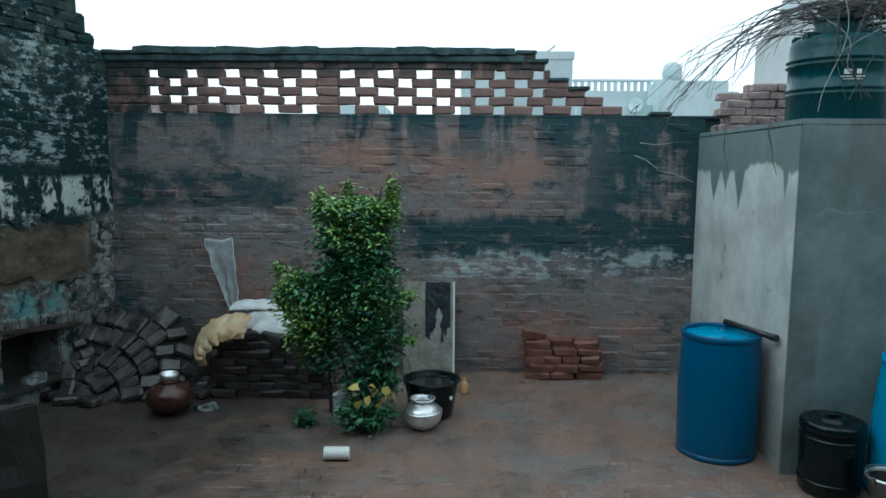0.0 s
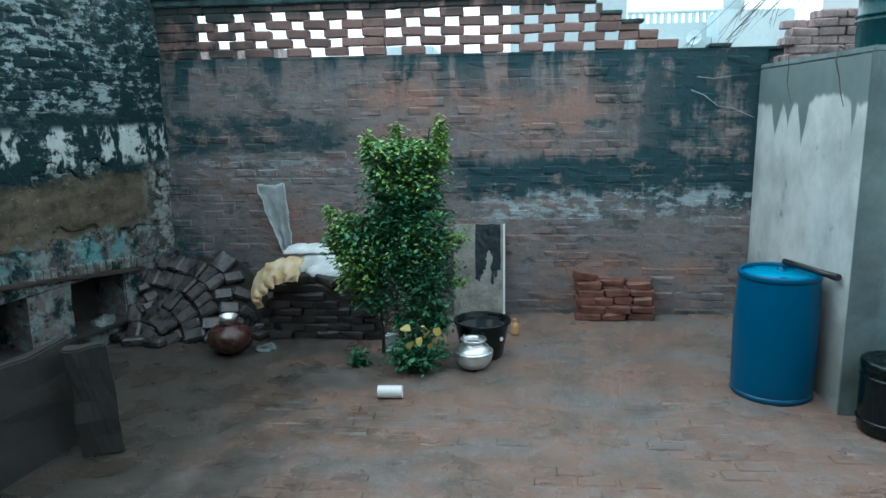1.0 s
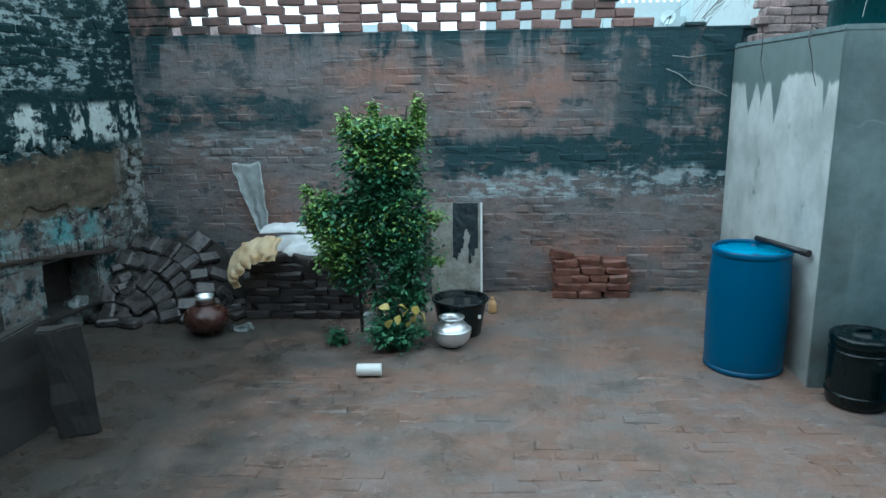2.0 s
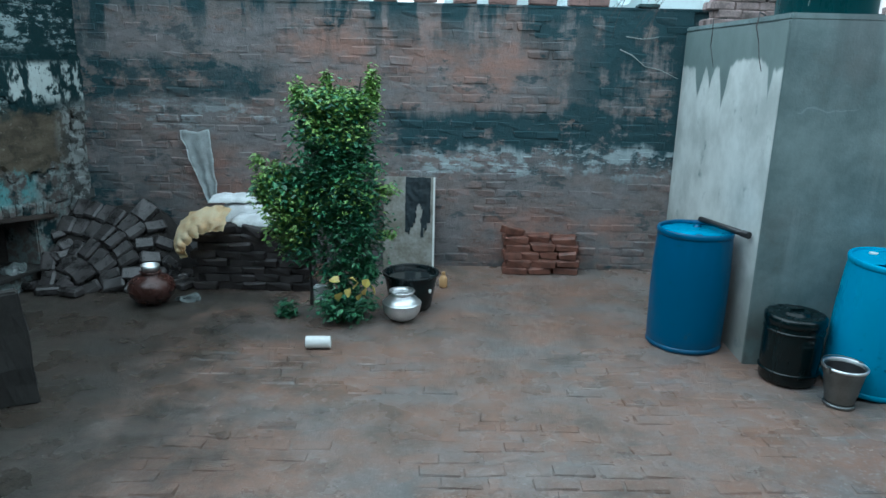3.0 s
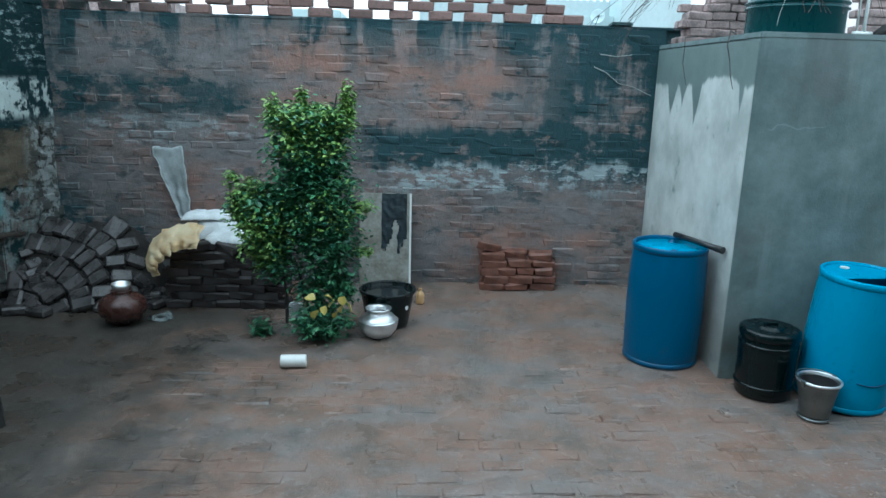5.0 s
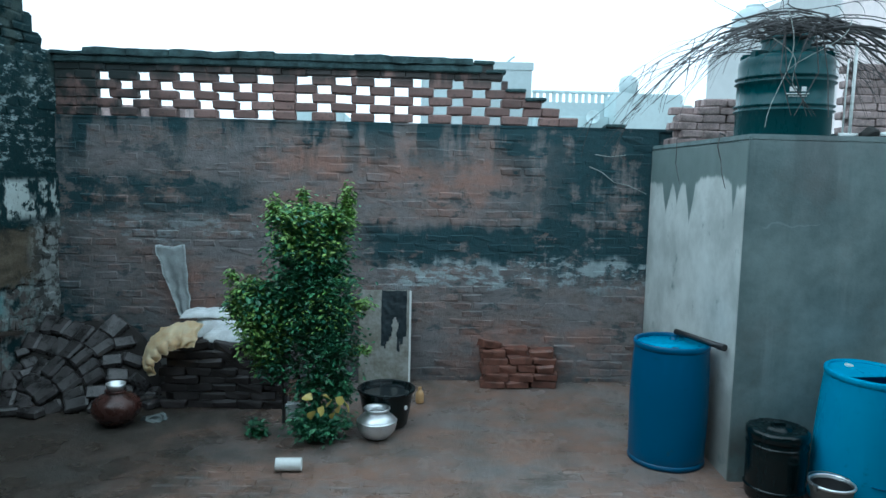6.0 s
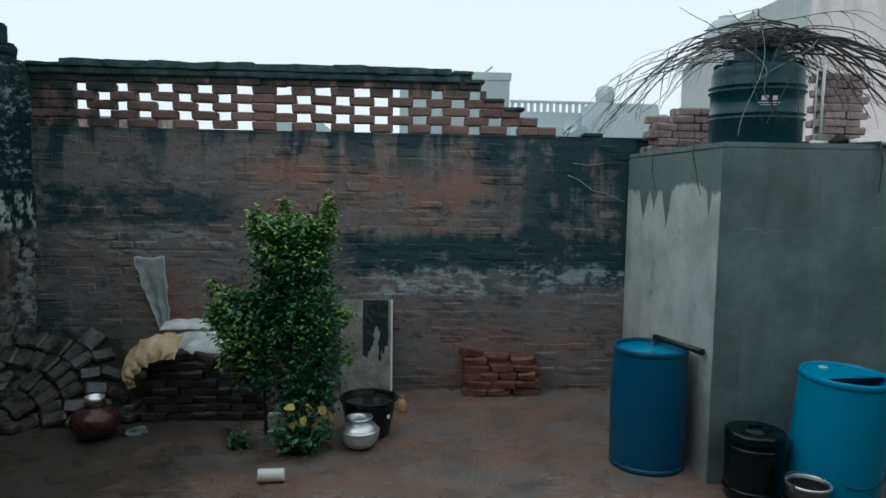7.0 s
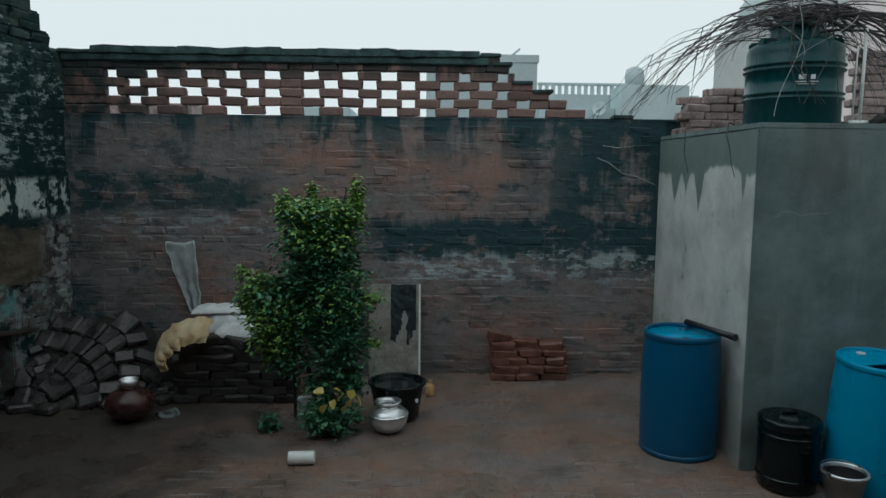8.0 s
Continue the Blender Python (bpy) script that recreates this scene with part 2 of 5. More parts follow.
def limewashed_side(name):
    """Cement side wall: pale below, wet and dark above with running drips."""
    n = Nodes(name)
    x, y, z = n.xyz()
    wob = n.times(n.math("SUBTRACT", n.noise(1.0, 4, 0.6, n.scaled(5, 5, 3)), 0.5), 0.06)
    along = n.math("ADD", y, wob)
    cut = n.math("ADD", z, n.times(n.math("SUBTRACT", n.noise(1.0, 4, 0.65, n.scaled(9, 9, 0.6)), 0.5), 0.12))
    # dark runs of rain taper to a point: centre along the wall, half-width at the top, lowest height
    runs = 0.0
    for at_, half, tip in ((6.42, 0.19, 1.7), (6.12, 0.15, 1.82), (5.8, 0.15, 1.62), (4.92, 0.075, 1.72)):
        width = n.times(n.step(cut, tip, 2.2), half)
        runs = n.plus(runs, n.step(n.math("SUBTRACT", n.math("ABSOLUTE", n.math("SUBTRACT", along, at_)), width), -0.006, -0.03))
    top_ = n.math("SUBTRACT", cut, n.times(n.band(along, 5.0, 5.62, 0.1), 0.06))
    pale = n.times(n.step(top_, 2.1, 2.06), n.math("SUBTRACT", 1.0, runs, True))
    cloud = n.noise(2.5, 5)
    light = n.mix(n.step(cloud, 0.3, 0.7), (0.37, 0.4, 0.385), (0.59, 0.62, 0.6))
    light = n.mix(n.times(n.step(n.math("ADD", z, n.times(cloud, 0.6)), 1.2, 0.35), 0.7), light, (0.2, 0.2, 0.18))
    wet = n.mix(n.noise(5, 5), (0.1, 0.14, 0.138), (0.185, 0.235, 0.228))
    col = n.mix(n.times(pale, n.step(n.noise(4, 4), 0.22, 0.4)), wet, light)
    return n.finish(col, 0.6, n.plus(n.times(n.noise(9, 5), 0.5), n.times(n.noise(60, 4), 0.4)), 0.35, 0.01)


def wet_cement(name):
    n = Nodes(name)
    x, y, z = n.xyz()
    cloud = n.plus(n.times(n.noise(1.7, 6, 0.65), 0.75), n.times(n.noise(9, 5), 0.25))
    col = n.mix(n.step(cloud, 0.3, 0.7), (0.095, 0.122, 0.118), (0.22, 0.25, 0.238))
    col = n.mix(n.times(n.step(n.noise(2.6, 6, 0.7), 0.52, 0.7), 0.35), col, (0.085, 0.08, 0.068))
    run = n.times(n.step(z, 1.5, 2.4), n.step(n.noise(1.0, 5, 0.6, n.scaled(4, 4, 0.5)), 0.5, 0.66))
    col = n.mix(n.times(run, 0.45), col, (0.05, 0.066, 0.066))
    streak = n.times(n.step(n.noise(1.0, 4, 0.55, n.scaled(6.5, 6.5, 0.35, (2, 2, 5))), 0.54, 0.66), n.step(n.noise(1.3, 3), 0.4, 0.6))
    col = n.mix(n.times(streak, 0.4), col, (0.27, 0.295, 0.28))
    col = n.mix(n.times(n.step(n.noise(1.1, 5, 0.6), 0.5, 0.66), 0.4), col, (0.19, 0.175, 0.165))
    col = n.mix(n.times(n.step(z, 0.6, 0.0), n.step(n.noise(4, 5), 0.3, 0.6)), col, (0.1, 0.085, 0.07))
    crack = n.band(n.math("ADD", z, n.times(n.noise(2.2, 3), 0.3)), 1.985, 1.995, 0.004)
    col = n.mix(n.times(crack, n.times(n.step(n.noise(1.3, 2), 0.5, 0.56), 0.22)), col, (0.4, 0.42, 0.42))
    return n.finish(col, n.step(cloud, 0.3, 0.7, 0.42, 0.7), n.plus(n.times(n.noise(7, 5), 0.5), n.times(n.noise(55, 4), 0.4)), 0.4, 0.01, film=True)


def wet_ground(name, brick=False):
    """Rain-soaked earth and worn brick: a film of water in the hollows."""
    n = Nodes(name)
    x, y, z = n.xyz()
    big = n.noise(0.8, 5, 0.6)
    mid = n.noise(2.8, 6, 0.65)
    fine = n.noise(14, 6, 0.7)
    earth = n.mix(n.step(mid, 0.3, 0.7), (0.09, 0.074, 0.061), (0.155, 0.131, 0.111))
    red = n.mix(fine, (0.178, 0.1, 0.07), (0.285, 0.17, 0.122))
    f = n.math("ADD", n.times(big, 0.5), n.times(mid, 0.5))
    col = n.mix(n.times(n.step(f, 0.36, 0.58), 0.85), earth, red)
    grey = n.mix(fine, (0.125, 0.124, 0.122), (0.228, 0.226, 0.224))
    col = n.mix(n.times(n.step(n.noise(1.0, 5, 0.6, n.scaled(1.3, 2.0, 1, (3, 1, 0))), 0.42, 0.66), 0.6), col, grey)
    col = n.mix(n.times(n.step(n.noise(6.5, 6, 0.72), 0.46, 0.66), 0.4), col, (0.235, 0.212, 0.196))
    if brick:
        col = n.mix(n.times(n.step(n.chance(), 0.3, 0.9), 0.4), col, red)
    col = n.mix(n.times(n.step(fine, 0.56, 0.72), 0.5), col, (0.06, 0.048, 0.042))
    # shade on the yard's west side, put into the ground colour in patches
    west_shade = n.step(n.math("ADD", n.times(x, 0.22), n.math("ADD", n.times(mid, 0.5), n.times(fine, 0.2))), 0.24, -0.14)
    pud = n.step(n.math("ADD", n.times(n.noise(1.1, 4, 0.55), 0.6), n.times(n.noise(4, 5), 0.4)), 0.43, 0.56)
    speck = n.step(n.noise(42, 3, 0.6), 0.58, 0.66)
    col = n.mix(n.times(speck, 0.3), col, (0.34, 0.31, 0.285))
    col = n.mix(n.times(west_shade, 0.9), col, n.mix(fine, (0.014, 0.014, 0.012), (0.044, 0.038, 0.029)))
    rough = n.math("ADD", n.times(pud, 0.34), 0.2)
    h = n.times(n.math("ADD", n.times(n.noise(20, 6, 0.72), 0.7), n.times(n.noise(80, 4), 0.3)), n.math("ADD", n.times(pud, 0.75), 0.25))
    return n.finish(col, rough, h, 0.75, 0.02)


def plastic(name, colour, rough=0.38, grime=(0.03, 0.06, 0.08)):
    n = Nodes(name)
    x, y, z = n.xyz()
    scuff = n.noise(1.0, 5, 0.65, n.scaled(9, 9, 2.2))
    c = n.mix(n.times(n.step(scuff, 0.5, 0.72), 0.35), colour, tuple(min(1, v * 1.25 + 0.006) for v in colour))
    c = n.mix(n.times(n.step(n.noise(14, 6, 0.7), 0.58, 0.75), 0.5), c, grime)
    c = n.mix(n.times(n.times(n.step(z, 0.12, 0.0), n.step(n.noise(6, 4), 0.3, 0.6)), 0.3), c, (0.03, 0.026, 0.021))
    return n.finish(c, n.step(scuff, 0.3, 0.7, rough * 0.75, rough * 1.35), n.noise(30, 4), 0.08, 0.004, 0.0, 0.32)


def stained_plaster(name):
    """Pale pink plaster, greyed along the gable, with black rain stains running down from above."""
    n = Nodes(name)
    x, y, z = n.xyz()
    big = n.noise(0.9, 5, 0.6)
    col = n.mix(n.step(big, 0.35, 0.65), (0.8, 0.72, 0.71), (0.92, 0.84, 0.83))
    col = n.mix(n.times(n.step(n.noise(2.2, 6, 0.7), 0.48, 0.62), 0.4), col, (0.66, 0.62, 0.62))
    col = n.mix(n.times(n.step(n.math("ADD", x, n.times(big, 0.2)), 6.72, 6.62), 0.8), col, n.mix(n.noise(3, 5), (0.36, 0.42, 0.43), (0.6, 0.65, 0.65)))
    run = n.times(n.step(z, 4.4, 5.2), n.step(n.noise(1.0, 5, 0.65, n.scaled(5, 5, 0.7)), 0.44, 0.6))
    col = n.mix(n.times(run, 0.35), col, (0.28, 0.31, 0.31))
    return n.finish(col, 0.7, n.noise(12, 5), 0.15, 0.01)


def leaf_mat(name, a, b):
    n = Nodes(name)
    col = n.mix(n.chance(), a, b)
    return n.finish(col, 0.38, n.noise(60, 3), 0.15, 0.003)


MAT = {
    "north": north_brick("wet_red_brick"), "joint": north_brick("mud_mortar", True), "lattice": lattice_brick("weathered_brick"),
    "coping": coping_mat("mossy_cement"), "west": west_wall("flaking_limewash"), "side": limewashed_side("limewashed_cement"),
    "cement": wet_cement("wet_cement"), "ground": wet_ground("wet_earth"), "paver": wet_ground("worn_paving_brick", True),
    "dark_brick": plain("sooty_wet_brick", (0.05, 0.043, 0.043), 0.6, vary=0.65, scale=9, bump=0.5),
    "mound": plain("grey_wet_brick", (0.075, 0.07, 0.07), 0.3, vary=0.85, scale=5, bump=0.6),
    "pile": plain("red_wet_brick", (0.21, 0.09, 0.062), 0.5, vary=0.6, scale=10, bump=0.5),
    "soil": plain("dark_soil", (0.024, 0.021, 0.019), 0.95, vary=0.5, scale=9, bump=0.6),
    "blue": plastic("blue_plastic", (0.001, 0.08, 0.178), 0.36), "cyan": plastic("cyan_plastic", (0.002, 0.25, 0.44), 0.34),
    "black": plastic("black_plastic", (0.0015, 0.007, 0.008), 0.24, (0.003, 0.004, 0.005)), "tank": plastic("dark_green_plastic", (0.002, 0.055, 0.062), 0.3, (0.002, 0.012, 0.013)),
    "steel": plain("galvanised_steel", (0.27, 0.29, 0.29), 0.45, 1.0, 0.3, 12, 0.08), "alu": plain("aluminium", (0.88, 0.9, 0.91), 0.42, 1.0, 0.2, 9, 0.08),
    "clay": plain("brown_glazed_clay", (0.07, 0.028, 0.022), 0.28, vary=0.5, scale=8, bump=0.12),
    "white": plain("white_plastic", (0.78, 0.8, 0.78), 0.4, vary=0.12, bump=0.08), "sack": plain("white_woven_sack", (0.72, 0.75, 0.76), 0.55, vary=0.3, scale=9, bump=0.25),
    "yellow": plain("yellowed_sack", (0.8, 0.6, 0.33), 0.5, vary=0.3, scale=5, bump=0.25, dark=(0.88, 0.78, 0.56)),
    "cloth": plain("pale_plastic_sheet", (0.74, 0.81, 0.82), 0.4, vary=0.3, scale=10, bump=0.2),
    "scrap": plain("grey_scrap_plastic", (0.16, 0.19, 0.19), 0.35, vary=0.6, scale=16, bump=0.3),
    "board": plain("cement_sheet", (0.34, 0.345, 0.32), 0.5, vary=0.45, scale=3.5, bump=0.15, dark=(0.16, 0.15, 0.12)),
    "tar": plain("torn_dark_film", (0.022, 0.035, 0.042), 0.4, vary=0.4, bump=0.2), "bottle": plain("amber_plastic", (0.68, 0.43, 0.2), 0.35, vary=0.2, bump=0.05),
    "pipe": plain("black_pipe", (0.022, 0.022, 0.024), 0.35, vary=0.3, bump=0.1), "wood": plain("wet_dark_wood", (0.06, 0.048, 0.04), 0.55, vary=0.5, scale=14, bump=0.4),
    "twig": plain("dry_bark", (0.07, 0.066, 0.066), 0.7, vary=0.5, scale=30, bump=0.4), "slab": plain("dark_stone_slab", (0.03, 0.029, 0.027), 0.9, vary=0.5, scale=4, bump=0.4),
    "leaf": leaf_mat("green_leaves", (0.016, 0.085, 0.05), (0.085, 0.25, 0.11)), "young": leaf_mat("young_leaves", (0.085, 0.22, 0.05), (0.27, 0.4, 0.09)),
    "gold": leaf_mat("yellow_leaves", (0.42, 0.36, 0.07), (0.6, 0.5, 0.16)),
    "water": plain("dark_water", (0.012, 0.018, 0.02), 0.05, vary=0.2, scale=3, bump=0.08),
    # rain haze over the far houses is mixed into these two pale colours
    "haze": plain("haze_blued_plaster", (0.5, 0.6, 0.61), 0.7, vary=0.15, scale=1.2, bump=0.1), "far": plain("haze_greyed_far_plaster", (0.46, 0.53, 0.54), 0.7, vary=0.15, scale=1.0, bump=0.1),
    "pink": stained_plaster("stained_pink_plaster"), "glass": plain("dark_window", (0.03, 0.035, 0.04), 0.1, vary=0.2, bump=0.02),
    "pinkbrick": plain("pale_red_brick", (0.36, 0.27, 0.255), 0.65, vary=0.6, scale=7, bump=0.5), "lichen": plain("pale_dry_bark", (0.36, 0.4, 0.38), 0.7, vary=0.4, scale=30, bump=0.4), "house": plain("plain_house_plaster", (0.2, 0.19, 0.175), 0.7, vary=0.3, scale=2, bump=0.2),
}


# ---- mesh helpers ----
def part(name, bm, material, parent, label="", smooth=False):
    me = bpy.data.meshes.new(name)
    bm.to_mesh(me)
    bm.free()
    if smooth:
        for p in me.polygons:
            p.use_smooth = True
    me.materials.append(material)
    ob = new(name, me)
    ob.parent = parent
    if label:
        ob["label"] = label
    return ob


def thing(name, at, label, category, group="", kind="", turn=0.0):
    ob = new(name)
    ob.matrix_basis = pose(*at, 0, 0, turn)
    ob.empty_display_size = 0.1
    return tagged(ob, label, category, group, kind)


def box(x0, y0, z0, x1, y1, z1, bevel=0.0, bm=None):
    bm = bm or bmesh.new()
    g = bmesh.ops.create_cube(bm, size=1)
    for v in g["verts"]:
        v.co = Vector(((x0 + x1) / 2 + v.co.x * (x1 - x0), (y0 + y1) / 2 + v.co.y * (y1 - y0), (z0 + z1) / 2 + v.co.z * (z1 - z0)))
    if bevel:
        bmesh.ops.bevel(bm, geom=list({e for v in g["verts"] for e in v.link_edges}), offset=bevel, segments=2, affect="EDGES")
    return bm


def lathe(profile, n=40, bm=None):
    """A turned body: profile is a list of (radius, height) from the bottom up; radius 0 closes it."""
    bm = bm or bmesh.new()
    rings = []
    for r, z in profile:
        if r < 1e-6:
            rings.append([bm.verts.new((0, 0, z))])
        else:
            rings.append([bm.verts.new((r * math.cos(2 * math.pi * i / n), r * math.sin(2 * math.pi * i / n), z)) for i in range(n)])
    for a, b in zip(rings, rings[1:]):
        for i in range(n):
            j = (i + 1) % n
            q = [a[i % len(a)], a[j % len(a)], b[j % len(b)], b[i % len(b)]]
            q = [v for k, v in enumerate(q) if v not in q[:k]]
            if len(q) > 2:
                bm.faces.new(q)
    bmesh.ops.recalc_face_normals(bm, faces=bm.faces)
    return bm


def tube(points, radius, n=8, bm=None, taper=1.0):
    """A round bar along points, thinner towards its end."""
    bm = bm or bmesh.new()
    pts = [Vector(p) for p in points]
    rings = []
    for i, p in enumerate(pts):
        d = (pts[min(i + 1, len(pts) - 1)] - pts[max(i - 1, 0)]).normalized()
        a = d.orthogonal().normalized()
        b = d.cross(a)
        r = radius * (1 + (taper - 1) * i / (len(pts) - 1))
        rings.append([bm.verts.new(p + r * (a * math.cos(2 * math.pi * k / n) + b * math.sin(2 * math.pi * k / n))) for k in range(n)])
    for u, v in zip(rings, rings[1:]):
        best = min(range(n), key=lambda s: sum((u[k].co - v[(k + s) % n].co).length for k in range(n)))
        for k in range(n):
            bm.faces.new((u[k], u[(k + 1) % n], v[(k + 1 + best) % n], v[(k + best) % n]))
    bm.faces.new(rings[0][::-1]), bm.faces.new(rings[-1])
    bmesh.ops.recalc_face_normals(bm, faces=bm.faces)
    return bm


def rough_up(bm, amount, scale, seed=0.0):
    for v in bm.verts:
        v.co += noise.noise_vector(v.co * scale + Vector((seed, seed * 1.7, seed * 0.3))) * amount
    return bm


def brick_mesh(name, material, l, d, h, seed, wear=0.006, edge=0.01):
    """One worn brick, centred, with chipped edges."""
    bm = box(-l / 2, -d / 2, -h / 2, l / 2, d / 2, h / 2)
    bmesh.ops.bevel(bm, geom=bm.edges[:], offset=edge, segments=1, affect="EDGES")
    rnd = random.Random(seed)
    for v in bm.verts:
        v.co += Vector((rnd.uniform(-wear, wear), rnd.uniform(-wear, wear) * 0.6, rnd.uniform(-wear, wear)))
    me = bpy.data.meshes.new(name)
    bm.to_mesh(me)
    bm.free()
    me.materials.append(material)
    return me


def brick_set(material, l, d, h, count=6, wear=0.006, edge=0.01):
    return [brick_mesh("brick", material, l, d, h, 17 * k + 3, wear, edge) for k in range(count)]


def piece(name, me, m, parent):
    ob = new(name, me)
    ob.parent = parent
    ob.matrix_basis = m
    return ob


def joined(name, places, meshes, material, parent, label=""):
    """Many alike pieces in one mesh of kind stuff."""
    verts, faces, base = [], [], 0
    for k, m in enumerate(places):
        me = meshes[k % len(meshes)]
        verts += [tuple(m @ v.co) for v in me.vertices]
        faces += [[base + i for i in p.vertices] for p in me.polygons]
        base += len(me.vertices)
    out = bpy.data.meshes.new(name)
    out.from_pydata(verts, [], faces)
    out.materials.append(material)
    ob = new(name, out)
    ob.parent = parent
    return tagged(ob, label, "", "", "stuff")


def scaled_pose(x, y, z, rx, ry, rz, sx, sy, sz):
    return pose(x, y, z, rx, ry, rz) @ Matrix.Diagonal((sx, sy, sz, 1))


RND = random.Random(11)

# ---- the ground ----
def spread(lo, hi, step, far):
    inner = [lo + i * step for i in range(int((hi - lo) / step) + 1)]
    return [-far, -60, -20, lo - 3] + inner + [hi + 3, 20 + hi, 60 + hi, far]


def make_ground():
    xs, ys = spread(-5.0, 5.0, 0.07, 1500.0), spread(-2.0, 7.6, 0.07, 1500.0)
    verts = []
    for y in ys:
        for x in xs:
            inside = -5.2 < x < 5.2 and -2.2 < y < 7.0
            z = 0.010 * noise.noise(Vector((x * 1.1, y * 1.1, 0))) + 0.007 * noise.noise(Vector((x * 4, y * 4, 3))) + 0.004 * noise.noise(Vector((x * 11, y * 11, 7))) if inside else 0.0
            z += max(0, 0.035 * (1 - (6.96 - y) / 0.5)) if inside and y > 6.46 else 0.0
            verts.append((x, y, z - 0.006))
    w = len(xs)
    faces = [(j * w + i, j * w + i + 1, (j + 1) * w + i + 1, (j + 1) * w + i) for j in range(len(ys) - 1) for i in range(w - 1)]
    me = bpy.data.meshes.new("ground")
    me.from_pydata(verts, [], faces)
    for p in me.polygons:
        p.use_smooth = True
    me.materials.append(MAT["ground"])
    return tagged(new("ground", me), "rain-soaked brown earth courtyard with worn paving brick", "ground", "", "structure")


ground = make_ground()

# ---- the brick wall at the end of the yard ----
WALL_Y = 6.96
wall_north = thing("wall_north", (0, 0, 0), "old wet red brick wall with black moss and white salts", "wall", "", "structure")
part("core", box(-3.7, WALL_Y + 0.03, -0.1, 6.0, WALL_Y + 0.23, 2.59), MAT["joint"], wall_north, "solid core of the wall")


def smeared_mortar():
    """Uneven mud mortar that half buries the bricks."""
    xs, zs = [-3.5 + 0.03 * i for i in range(199)], [-0.05 + 0.021 * j for j in range(126)]
    verts = []
    for z in zs:
        for x in xs:
            p = Vector((x, 0, z))
            dep = 0.006 * noise.noise(p * 1.7) + 0.003 * noise.noise(p * 6 + Vector((4, 0, 0))) + 0.0015 * noise.noise(p * 23)
            verts.append((x, WALL_Y + 0.0042 + dep, min(z, 2.6)))
    w = len(xs)
    me = bpy.data.meshes.new("mortar")
    me.from_pydata(verts, [], [(j * w + i, j * w + i + 1, (j + 1) * w + i + 1, (j + 1) * w + i) for j in range(len(zs) - 1) for i in range(w - 1)])
    for p in me.polygons:
        p.use_smooth = True
    me.materials.append(MAT["joint"])
    ob = new("mortar", me)
    ob.parent = wall_north
    ob["label"] = "smeared mud mortar"
    return ob


smeared_mortar()
part("ledge", rough_up(box(-3.5, WALL_Y + 0.004, 2.575, 6.0, WALL_Y + 0.235, 2.605, 0.008), 0.006, 5), MAT["joint"], wall_north, "mud-smeared ledge")

# ---- the mossy wall on the west side ----
CORNER = Vector((-3.43, 6.96, 0))
WEST_TURN = 14.0
wall_west = thing("wall_west", CORNER, "old limewashed brick wall, flaking and black with moss", "wall", "", "structure", -WEST_TURN)


def west_box(s0, z0, s1, z1, front=0.0, depth=0.45, bevel=0.012):
    """A block of the west wall: s runs from the corner towards the house."""
    return box(-depth, -s1, z0, front, -s0, z1, bevel)


def fine_block(s0, z0, s1, z1, front, depth, amount, seed):
    bm = west_box(s0, z0, s1, z1, front, depth, 0)
    bmesh.ops.subdivide_edges(bm, edges=bm.edges[:], cuts=18, use_grid_fill=True)
    return rough_up(bm, amount, 5.5, seed)


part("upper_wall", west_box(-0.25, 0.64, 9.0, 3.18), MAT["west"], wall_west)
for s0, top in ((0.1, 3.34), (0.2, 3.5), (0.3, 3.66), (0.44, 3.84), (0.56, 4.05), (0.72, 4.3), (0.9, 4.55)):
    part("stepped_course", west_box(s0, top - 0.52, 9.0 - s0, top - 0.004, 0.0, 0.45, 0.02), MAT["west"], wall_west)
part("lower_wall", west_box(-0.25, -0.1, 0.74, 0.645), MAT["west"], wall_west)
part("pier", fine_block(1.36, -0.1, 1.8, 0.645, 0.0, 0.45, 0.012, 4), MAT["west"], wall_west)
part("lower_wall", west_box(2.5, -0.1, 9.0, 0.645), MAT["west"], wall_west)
part("niche_base", west_box(0.74, -0.1, 2.5, 0.15, -0.004), MAT["west"], wall_west)
# the back is much darker than the wall around it
part("niche_back", west_box(0.74, 0.14, 2.5, 0.64, -0.36, 0.45, 0), MAT["soil"], wall_west, "very dark niche back")


def plaster_sheet(name, s0, s1, z0, z1, depth, fray, material, seed, label=""):
    """A skin of old plaster on the west wall, thinning out to a ragged edge."""
    ns, nz = int((s1 - s0) / 0.035), int((z1 - z0) / 0.03)
    verts = []
    for j in range(nz + 1):
        for i in range(ns + 1):
            s, z = s0 + (s1 - s0) * i / ns, z0 + (z1 - z0) * j / nz
            p = Vector((s, seed, z))
            e = min(s - s0, s1 - s, z - z0, z1 - z) + fray * noise.noise(p * 4) + 0.5 * fray * noise.noise(p * 11)
            lift = min(1, max(0, e / 0.05))
            verts.append((-0.03 + (depth + 0.03) * lift + 0.007 * noise.noise(p * 3) + 0.004 * noise.noise(p * 13), -s, z))
    w = ns + 1
    me = bpy.data.meshes.new(name)
    me.from_pydata(verts, [], [(j * w + i, (j + 1) * w + i, (j + 1) * w + i + 1, j * w + i + 1) for j in range(nz) for i in range(ns)])
    me.materials.append(material)
    ob = new(name, me)
    ob.parent = wall_west
    if label:
        ob["label"] = label
    return ob


